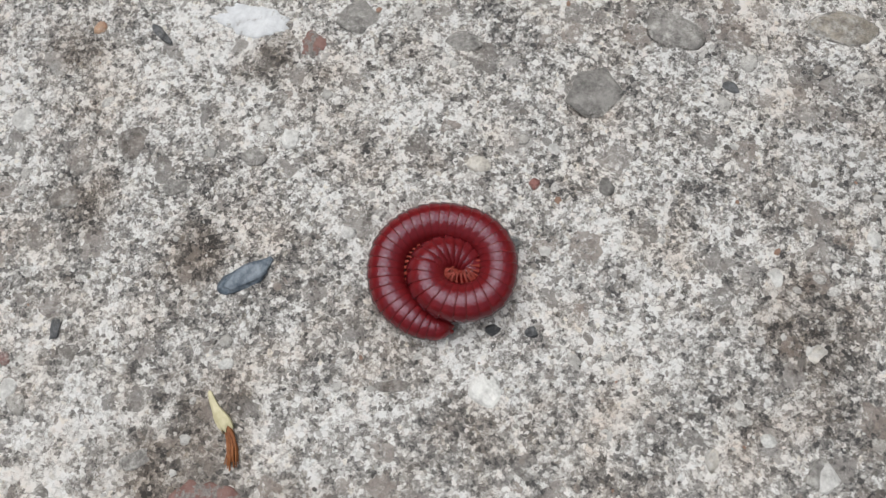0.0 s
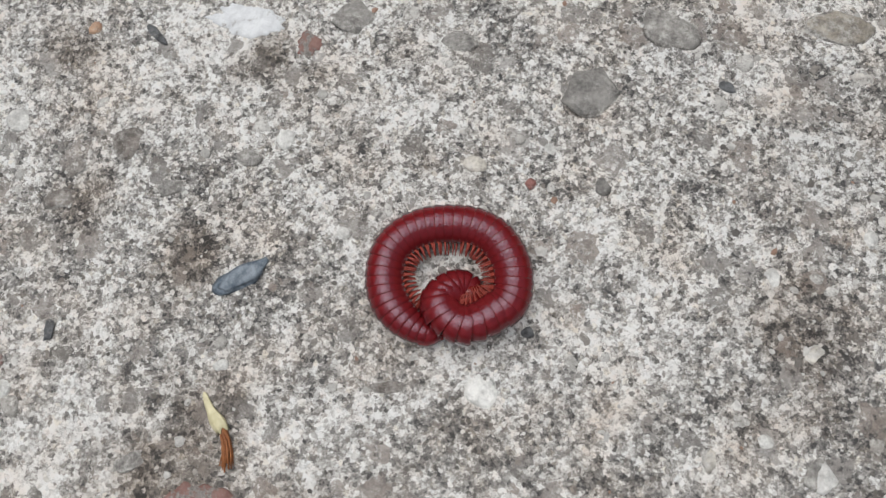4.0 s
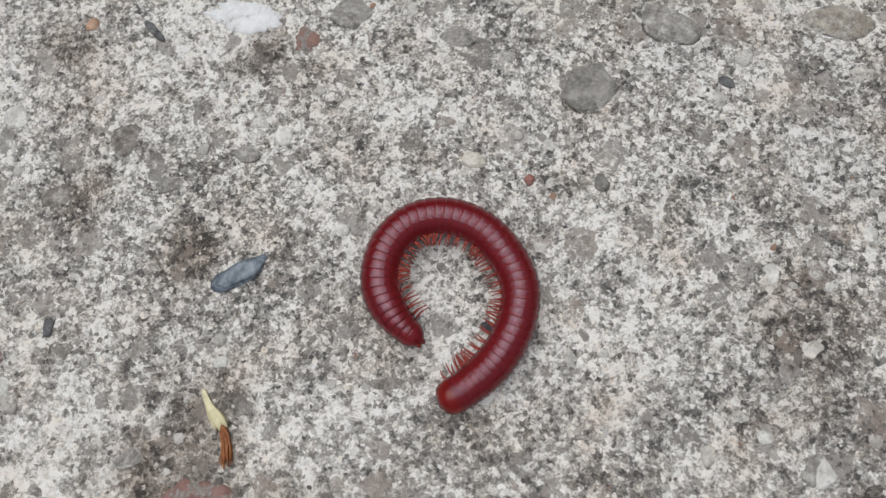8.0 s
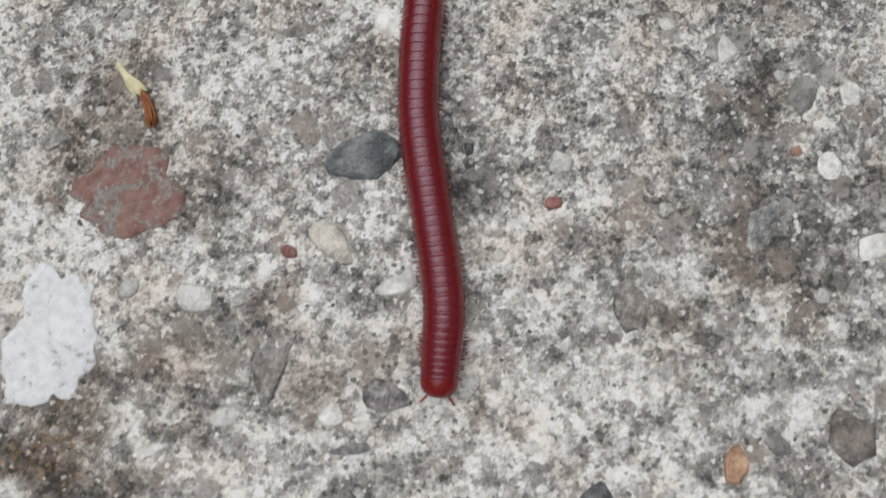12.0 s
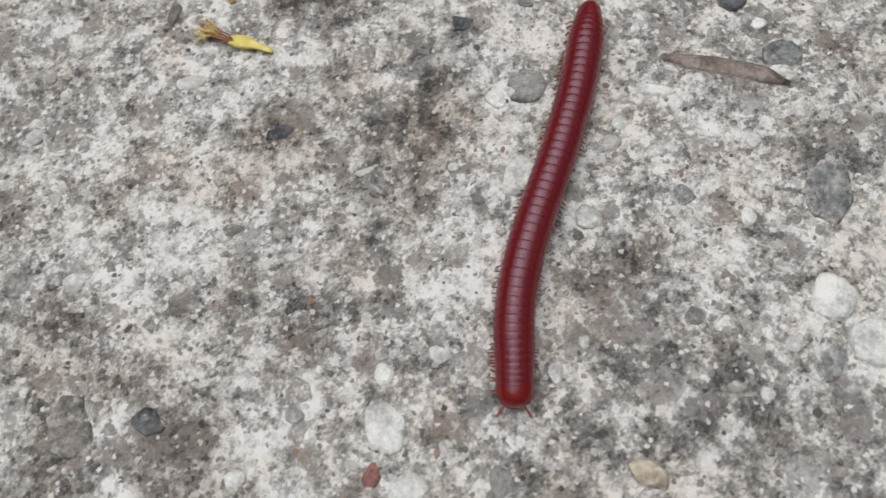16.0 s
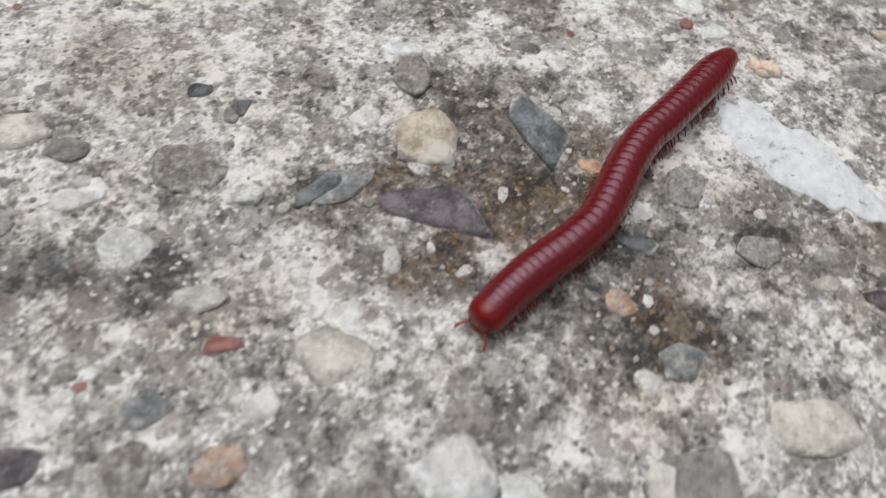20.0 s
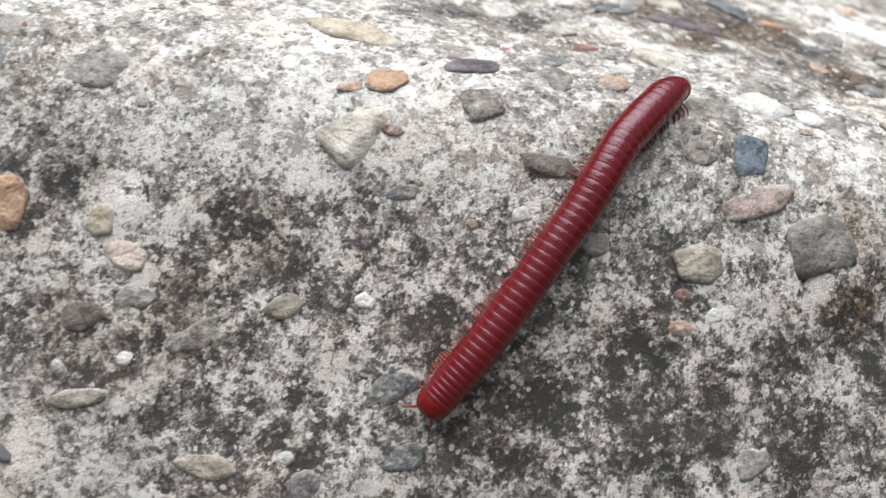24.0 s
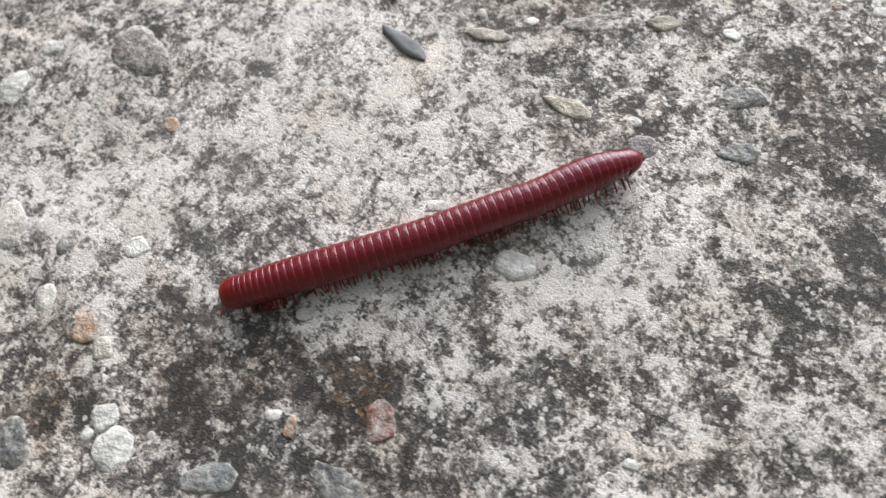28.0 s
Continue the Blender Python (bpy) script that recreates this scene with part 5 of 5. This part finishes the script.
# rings stand closer together towards the head and the tail
PITCH = np.interp(np.arange(RINGS), (0, 5, 36, 47, 49), (0.75, 1.0, 1.05, 0.66, 0.6))
PITCH = PITCH / PITCH.sum()
PLACE = np.cumsum(PITCH) - PITCH / 2


def body_radius(u):
    """Radius along the body, u from the tail tip (0) to the head (1)."""
    return RADIUS * min(1.0, 0.58 + 0.42 * math.sin(math.pi / 2 * min(1.0, max(0.0, u + 0.01) / 0.13))) * (1 - 0.10 * max(0, (u - 0.88) / 0.12))


LEGS, FEELERS = [], []


def tube(path, radii, seg=6):
    """A bent tube through points (mm) with a radius at each."""
    bm = bmesh.new()
    pts = [Vector(p) for p in path]
    loops = []
    for i, (p, r) in enumerate(zip(pts, radii)):
        d = (pts[min(i + 1, len(pts) - 1)] - pts[max(i - 1, 0)]).normalized()
        u = d.orthogonal().normalized()
        w = d.cross(u)
        loops.append([bm.verts.new((p + (u * math.cos(a) + w * math.sin(a)) * r) * MM) for a in (2 * math.pi * k / seg for k in range(seg))])
    for a, b in zip(loops, loops[1:]):
        # ring to ring, started where the two rings lie closest
        k0 = min(range(seg), key=lambda k: (b[k].co - a[0].co).length)
        for k in range(seg):
            bm.faces.new((a[k], a[(k + 1) % seg], b[(k + 1 + k0) % seg], b[(k + k0) % seg]))
    bm.faces.new(loops[0])
    bm.faces.new(loops[-1])
    bmesh.ops.recalc_face_normals(bm, faces=bm.faces)
    return bm


def make_millipede():
    root = tagged(new("millipede"), "glossy maroon millipede with scarlet head walking on concrete", "millipede")
    parts = []
    legs = {}
    for side in (1, -1):
        bm = tube([(0, 0.55 * side, -1.9), (0.15, 1.6 * side, -1.55), (0.25, 2.2 * side, -1.85), (0.2, 2.6 * side, -2.4), (0.15, 2.78 * side, -2.9)], (0.16, 0.14, 0.12, 0.085, 0.05), 5)
        legs[side] = mesh_of(bm, "leg", LEG)
    for k in range(RINGS):
        u = float(PLACE[k])
        step = 57.0 * float(PITCH[k])
        shape = ((-0.57, 0.948, 0), (-0.56, 0.968, 1), (-0.54, 0.986, 1), (-0.51, 0.998, 1), (-0.47, 1.005, 1), (-0.42, 1.009, 0), (-0.35, 1.011, 0), (-0.24, 1.010, 0), (-0.10, 1.006, 0), (0.03, 0.999, 0), (0.08, 0.994, 0), (0.12, 0.991, 0), (0.20, 0.989, 0), (0.32, 0.981, 0), (0.46, 0.964, 0), (0.90, 0.93, 0))
        prof = [(x * step, f * body_radius(u + x * float(PITCH[k])), mi) for x, f, mi in shape]
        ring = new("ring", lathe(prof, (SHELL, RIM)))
        ring.parent = root
        parts.append(ring)
        if 1 <= k < RINGS - 1:
            for side in (1, -1):
                for ahead in (-0.28, 0.28):
                    leg = part("leg", legs[side], ring)
                    leg.location = (ahead * MM, 0, 0)
                    LEGS.append((leg, k, side, ahead))
    r = body_radius(1.0)
    h = new("head", lathe([(-1.6, r * 0.9, 0), (-1.0, r * 1.0, 0), (-0.2, r * 1.0, 0), (0.5, r * 0.95, 0), (1.0, r * 0.84, 0), (1.4, r * 0.66, 0), (1.65, r * 0.42, 0), (1.75, r * 0.05, 0)], (SCARLET,)))
    h.parent = root
    for side in (1, -1):
        bm = tube([(1.1, 0.75 * side, -0.7), (1.7, 1.3 * side, -0.8), (2.25, 1.75 * side, -1.2), (2.55, 1.95 * side, -1.75), (2.65, 2.0 * side, -2.1)], (0.14, 0.16, 0.15, 0.17, 0.10))
        FEELERS.append(part("antenna", mesh_of(bm, "antenna", FEELER), h))
        bm = bmesh.new()
        bmesh.ops.create_icosphere(bm, subdivisions=2, radius=0.28 * MM)
        for v in bm.verts:
            v.co = Vector((v.co.x, v.co.y * 0.6, v.co.z)) + Vector((1.05, 1.55 * side, 0.45)) * MM
        part("eye", mesh_of(bm, "eye", EYE), h, "small black eye")
    bm = bmesh.new()
    bmesh.ops.create_icosphere(bm, subdivisions=3, radius=1)
    for v in bm.verts:
        v.co = Vector((v.co.x * 0.75 + 1.15, v.co.y * 1.25, v.co.z * 0.95 - 1.0)) * MM
    part("mouthpart", mesh_of(bm, "mouthpart", SCARLET), h)
    r = body_radius(0.0)
    tl = new("tail_plate", lathe([(1.6, r * 1.15, 0), (0.6, r * 1.08, 0), (-0.2, r * 0.86, 0), (-0.8, r * 0.52, 0), (-1.1, r * 0.2, 0), (-1.15, r * 0.04, 0)], (SHELL,)))
    tl.parent = root
    for side in (1, -1):
        bm = bmesh.new()
        bmesh.ops.create_icosphere(bm, subdivisions=2, radius=1)
        for v in bm.verts:
            v.co = Vector((v.co.x * 0.7 - 0.7, v.co.y * 0.35 + 0.33 * side, v.co.z * 0.75 - 0.1)) * MM
        part("anal_valve", mesh_of(bm, "anal_valve", SCARLET), tl)
    return root, parts, h, tl


millipede, rings, beast_head, beast_tail = make_millipede()
POSTURES = {}


def bend(t, *xy):
    """The line of the body on the ground at t seconds, tail to head, in mm."""
    POSTURES[t] = np.array(xy, float).reshape(-1, 2)


def smooth_line(w, per=16):
    w = np.vstack([2 * w[0] - w[1], w, 2 * w[-1] - w[-2]])
    out = []
    for i in range(1, len(w) - 2):
        a, b, c, d = w[i - 1], w[i], w[i + 1], w[i + 2]
        for s in np.arange(per) / per:
            out.append(0.5 * (2 * b + (c - a) * s + (2 * a - 5 * b + 4 * c - d) * s * s + (3 * b - a - 3 * c + d) * s**3))
    return np.array(out + [w[-2]])


def body_poses(t):
    """Poses (mm) of tail plate, rings and head at t."""
    line = smooth_line(POSTURES[t])
    z = slab_height(line[:, 0], line[:, 1])
    p3 = np.column_stack([line, z])
    s = np.r_[0, np.cumsum(np.linalg.norm(np.diff(p3, axis=0), axis=1))]
    total = s[-1]
    coil = float(np.interp(t, (0, 6, 8, 10, 11.5), (1, 0.85, 0.6, 0.35, 0)))
    # the inner turn of the closed coil rides up over the head
    heap = float(np.interp(t, (0, 3, 6, 7), (1, 0.9, 0.35, 0)))
    poses = []
    stations = [0.015] + [0.03 + 0.945 * float(PLACE[k]) for k in range(RINGS)] + [0.978]
    for u in stations:
        at, e = u * total, 0.02 * total
        x, y = (np.interp(at, s, line[:, i]) for i in (0, 1))
        a = np.array([np.interp(at - e, s, p3[:, i]) for i in range(3)])
        b = np.array([np.interp(at + e, s, p3[:, i]) for i in range(3)])
        mid = np.array([np.interp(at, s, p3[:, i]) for i in range(3)])
        f = Vector(b - a).normalized()
        t1, t2 = Vector(mid - a), Vector(b - mid)
        turn = t1.cross(t2).z / max(1e-6, t1.length * t2.length * (t1.length + t2.length) / 2)
        ground, n = surface_point(x, y)
        left = n.cross(f).normalized()
        roll = math.radians(92) * coil * min(1, max(-1, -turn / 0.09))
        up = (n * math.cos(roll) + left * math.sin(roll)).normalized()
        up = (up - f * up.dot(f)).normalized()
        side = up.cross(f)
        lift = body_radius(u) * 0.97 + 0.55 * (1 - coil * 0.8) + 1.5 * heap * float(np.interp(u, (0.5, 0.68, 0.84, 0.96), (0, 1, 1, -0.2)))
        pos = ground + n * lift
        m = Matrix((f, side, up)).transposed().to_4x4()
        m.translation = pos * MM
        poses.append(m)
    return poses


def motions():
    """All that moves: the millipede and its rings."""
    bend(0, -2.3, 7.5, -5.3, 7.9, -7.8, 9.5, -9.7, 11.8, -10.3, 14.8, -9.6, 17.7, -7.5, 19.8, -4.7, 20.9, -1.7, 20.8, 1.2, 19.8, 3.2, 17.7, 3.7, 14.7, 2.7, 11.9, 0.1, 10.5, -2.9, 10.8, -5.0, 12.7, -4.9, 15.3, -2.9, 16.7, -0.7, 16.1, 0.2, 14.4, -1.0, 13.3)
    bend(2, -3.2, 7.4, -6.2, 8.1, -8.5, 10.1, -9.9, 12.8, -10.2, 15.8, -8.9, 18.5, -6.4, 20.2, -3.4, 20.7, -0.4, 20.3, 2.4, 19.1, 4.0, 16.6, 4.1, 13.6, 2.9, 10.8, 0.1, 9.7, -2.9, 10.1, -4.8, 12.2, -4.6, 14.8, -2.6, 16.2, -0.3, 15.6, 0.6, 13.9, -0.6, 12.8)
    bend(3, -2.8, 7.1, -5.6, 7.6, -8.0, 9.3, -9.5, 11.8, -10.0, 14.7, -9.3, 17.6, -7.2, 19.6, -4.4, 20.5, -1.5, 20.5, 1.4, 19.9, 3.9, 18.4, 5.1, 15.8, 5.2, 12.9, 4.0, 10.2, 1.4, 8.9, -1.4, 9.1, -3.4, 10.7, -3.6, 12.9, -2.0, 14.6, 0.2, 14.2, 1.3, 12.5, 0.2, 11.3)
    bend(6, -4.0, 6.6, -6.6, 7.6, -8.6, 9.5, -9.8, 12.0, -9.8, 14.8, -9.0, 17.4, -7.2, 19.5, -4.8, 20.7, -2.0, 21.0, 0.7, 20.5, 3.0, 19.0, 4.9, 16.9, 6.0, 14.4, 6.2, 11.6, 5.6, 8.9, 3.6, 7.1, 0.9, 6.7, -1.8, 7.4, -3.1, 9.6, -0.7, 10.7)
    bend(7, -4.5, 6.5, -7.1, 7.5, -8.9, 9.5, -9.9, 12.1, -10.0, 14.8, -9.2, 17.4, -7.5, 19.5, -5.0, 20.8, -2.3, 21.1, 0.3, 20.5, 2.7, 19.2, 4.7, 17.3, 6.2, 15.0, 6.9, 12.4, 6.6, 9.7, 5.6, 7.2, 3.5, 5.4, 0.9, 5.0, -1.7, 6.0, -1.9, 8.2)
    bend(8, -5.4, 5.5, -8.6, 8.7, -10.3, 12.7, -9.5, 17.1, -6.5, 20.3, -2.2, 21.1, 2.0, 19.6, 5.1, 16.4, 6.9, 12.3, 6.4, 7.9, 4.4, 4.0, 1.3, 0.8, -2.5, -1.6)
    bend(8.5, -5.9, 5.5, -9.3, 8.7, -10.6, 13.1, -9.6, 17.6, -5.9, 20.5, -1.3, 21.0, 3.0, 19.2, 6.1, 15.7, 7.4, 11.3, 6.7, 6.6, 5.3, 2.2, 3.4, -2.1, 1.9, -6.6)
    bend(9, -7.0, 5.6, -9.8, 9.3, -10.1, 13.9, -8.2, 18.1, -4.2, 20.3, 0.5, 19.8, 4.4, 17.3, 6.7, 13.3, 7.3, 8.6, 6.8, 4.0, 5.9, -0.6, 5.1, -5.3, 4.5, -9.9)
    bend(9.5, -8.9, 6.2, -10.1, 10.7, -9.0, 15.2, -5.7, 18.5, -1.1, 19.0, 3.1, 17.1, 5.9, 13.3, 7.1, 8.8, 6.9, 4.1, 6.1, -0.5, 5.0, -5.1, 4.0, -9.7, 3.5, -14.4)
    bend(10, -10.5, 8.2, -10.0, 12.9, -7.0, 16.5, -2.5, 18.0, 2.0, 16.7, 5.4, 13.4, 7.0, 8.9, 6.8, 4.1, 6.0, -0.6, 5.1, -5.3, 4.3, -10.0, 4.0, -14.7, 4.0, -19.5)
    bend(11, -5.4, 15.3, -0.7, 15.5, 3.4, 13.3, 5.9, 9.4, 6.5, 4.7, 6.2, -0.0, 5.4, -4.7, 4.6, -9.4, 3.9, -14.1, 3.3, -18.8, 2.8, -23.5, 2.1, -28.2, 1.2, -32.8)
    bend(12, 5.9, 9.5, 6.6, 4.9, 6.3, 0.3, 5.2, -4.3, 4.3, -8.9, 3.6, -13.5, 3.4, -18.1, 3.4, -22.8, 3.4, -27.5, 3.4, -32.2, 3.1, -36.8, 2.1, -41.4, 1.0, -45.9)
    bend(12.5, 6.9, 1.1, 6.1, -3.5, 5.0, -8.0, 4.0, -12.5, 3.4, -17.2, 3.3, -21.8, 3.4, -26.5, 3.5, -31.1, 3.0, -35.8, 1.9, -40.3, 0.6, -44.8, -1.0, -49.2, -2.0, -53.7)
    bend(14.5, 3.8, -32.1, 3.3, -36.7, 2.4, -41.3, 1.0, -45.7, -0.2, -50.2, -1.5, -54.6, -2.7, -59.1, -4.0, -63.5, -5.4, -67.9, -7.3, -72.1, -9.3, -76.3, -10.9, -80.6, -12.1, -85.1)
    bend(15, 2.2, -41.0, 0.8, -45.5, -0.4, -49.9, -1.7, -54.4, -3.0, -58.8, -4.3, -63.3, -5.8, -67.6, -7.4, -72.0, -9.2, -76.2, -11.2, -80.4, -13.6, -84.4, -15.9, -88.4, -18.0, -92.5)
    bend(16, -3.7, -61.0, -5.2, -65.4, -6.8, -69.7, -8.5, -74.0, -10.5, -78.2, -12.6, -82.4, -14.8, -86.4, -17.1, -90.5, -19.2, -94.6, -21.0, -98.9, -22.3, -103.3, -23.1, -107.9, -23.9, -112.4)
    bend(17, -10.7, -78.3, -12.8, -82.5, -15.0, -86.6, -17.2, -90.7, -19.3, -94.8, -21.1, -99.1, -22.6, -103.5, -24.0, -108.0, -25.6, -112.3, -28.1, -116.3, -31.1, -119.9, -34.3, -123.2, -37.5, -126.6)
    bend(18, -20.5, -96.2, -22.2, -100.5, -23.8, -104.8, -25.5, -109.2, -27.6, -113.3, -30.0, -117.3, -33.0, -120.8, -36.2, -124.2, -39.4, -127.6, -42.8, -130.7, -46.2, -134.0, -49.8, -136.8, -53.7, -139.3)
    bend(19, -26.7, -113.3, -29.2, -117.3, -32.0, -121.0, -35.4, -124.3, -38.8, -127.5, -42.2, -130.7, -45.8, -133.7, -49.6, -136.4, -53.6, -138.9, -57.3, -141.7, -60.5, -145.2, -62.7, -149.3, -64.4, -153.6)
    bend(20, -38.8, -126.9, -42.2, -130.1, -45.8, -133.2, -49.4, -136.2, -53.1, -139.1, -56.8, -142.0, -59.9, -145.6, -62.6, -149.4, -65.6, -153.1, -69.4, -155.9, -73.4, -158.3, -77.3, -161.0, -80.9, -164.0)
    bend(20.5, -47.8, -134.9, -51.5, -137.8, -55.0, -140.7, -58.4, -143.8, -61.4, -147.3, -64.0, -151.1, -66.9, -154.8, -70.1, -158.0, -73.9, -160.7, -77.9, -163.0, -82.0, -165.2, -86.0, -167.4, -90.1, -169.5)
    bend(22.5, -77.1, -162.7, -80.7, -164.9, -84.2, -167.1, -87.6, -169.5, -90.9, -172.1, -94.1, -174.7, -97.3, -177.4, -100.4, -180.2, -103.5, -183.0, -106.7, -185.6, -110.1, -188.2, -113.7, -190.2, -117.4, -192.1)
    bend(23, -85.6, -168.6, -88.9, -170.6, -92.2, -172.7, -95.4, -174.8, -98.4, -177.2, -101.4, -179.7, -104.4, -182.1, -107.4, -184.5, -110.3, -187.1, -113.1, -189.8, -116.0, -192.4, -119.1, -194.7, -122.3, -196.9)
    bend(24, -98.9, -178.5, -101.9, -180.6, -104.9, -182.8, -107.9, -184.9, -110.9, -187.1, -113.6, -189.6, -116.4, -192.1, -119.4, -194.3, -122.3, -196.5, -125.3, -198.7, -128.3, -200.8, -131.4, -202.8, -134.6, -204.7)
    bend(25, -112.1, -188.3, -115.0, -190.6, -117.9, -192.7, -120.8, -194.8, -123.8, -196.9, -126.7, -199.0, -129.7, -201.0, -132.8, -202.8, -136.0, -204.5, -139.3, -205.9, -142.7, -207.3, -146.0, -208.7, -149.4, -209.9)
    bend(26, -123.3, -196.7, -126.5, -198.5, -129.7, -200.2, -132.9, -201.9, -136.1, -203.7, -139.3, -205.5, -142.5, -207.3, -145.8, -209.0, -149.1, -210.5, -152.4, -212.0, -155.7, -213.6, -159.0, -215.1, -162.4, -216.6)
    bend(27, -135.7, -204.3, -139.1, -205.9, -142.6, -207.5, -146.1, -209.2, -149.5, -210.9, -153.0, -212.6, -156.5, -214.2, -160.0, -215.6, -163.7, -216.8, -167.4, -217.7, -171.1, -218.7, -174.9, -219.6, -178.6, -220.5)
    bend(28, -149.0, -210.7, -152.6, -212.1, -156.1, -213.5, -159.7, -215.0, -163.3, -216.1, -167.0, -217.3, -170.6, -218.5, -174.2, -219.6, -177.9, -220.7, -181.5, -221.8, -185.2, -223.0, -188.8, -224.2, -192.5, -225.3)
    times = sorted(POSTURES)
    poses = {t: body_poses(t) for t in times}
    rows, table = [], [[] for _ in range(RINGS + 2)]
    for t in times:
        mid = poses[t][RINGS // 2].translation
        base = Matrix.Translation(mid)
        rows.append((t, base))
        for k, m in enumerate(poses[t]):
            table[k].append((t, base.inverted() @ m))
    walk(millipede, rows)
    for ob, r in zip([beast_tail, *rings, beast_head], table):
        walk(ob, r)
    for feeler in FEELERS:
        walk(feeler, [(0.0, pose(0, 0, 0, 0, 70)), (8.3, pose(0, 0, 0, 0, 65)), (10.0, pose(0, 0, 0)), (28.0, pose(0, 0, 0))])
    # a wave of steps runs along the legs once the animal walks
    for leg, k, side, ahead in LEGS:
        step_rows = [(0.0, pose(ahead * MM, 0, 0, -32 * side)), (4.0, pose(ahead * MM, 0, 0, -28 * side)), (7.0, pose(ahead * MM, 0, 0, -8 * side))]
        for n in range(1, 106):
            t = 7.0 + 0.2 * n
            a = 2 * math.pi * (t * 1.25 + k / 9.0 + (0.25 if ahead > 0 else 0))
            step_rows.append((t, pose(ahead * MM, 0, 0, 7 * max(0, math.cos(a)) * side, 0, 16 * math.sin(a) * side)))
        walk(leg, step_rows)


motions()
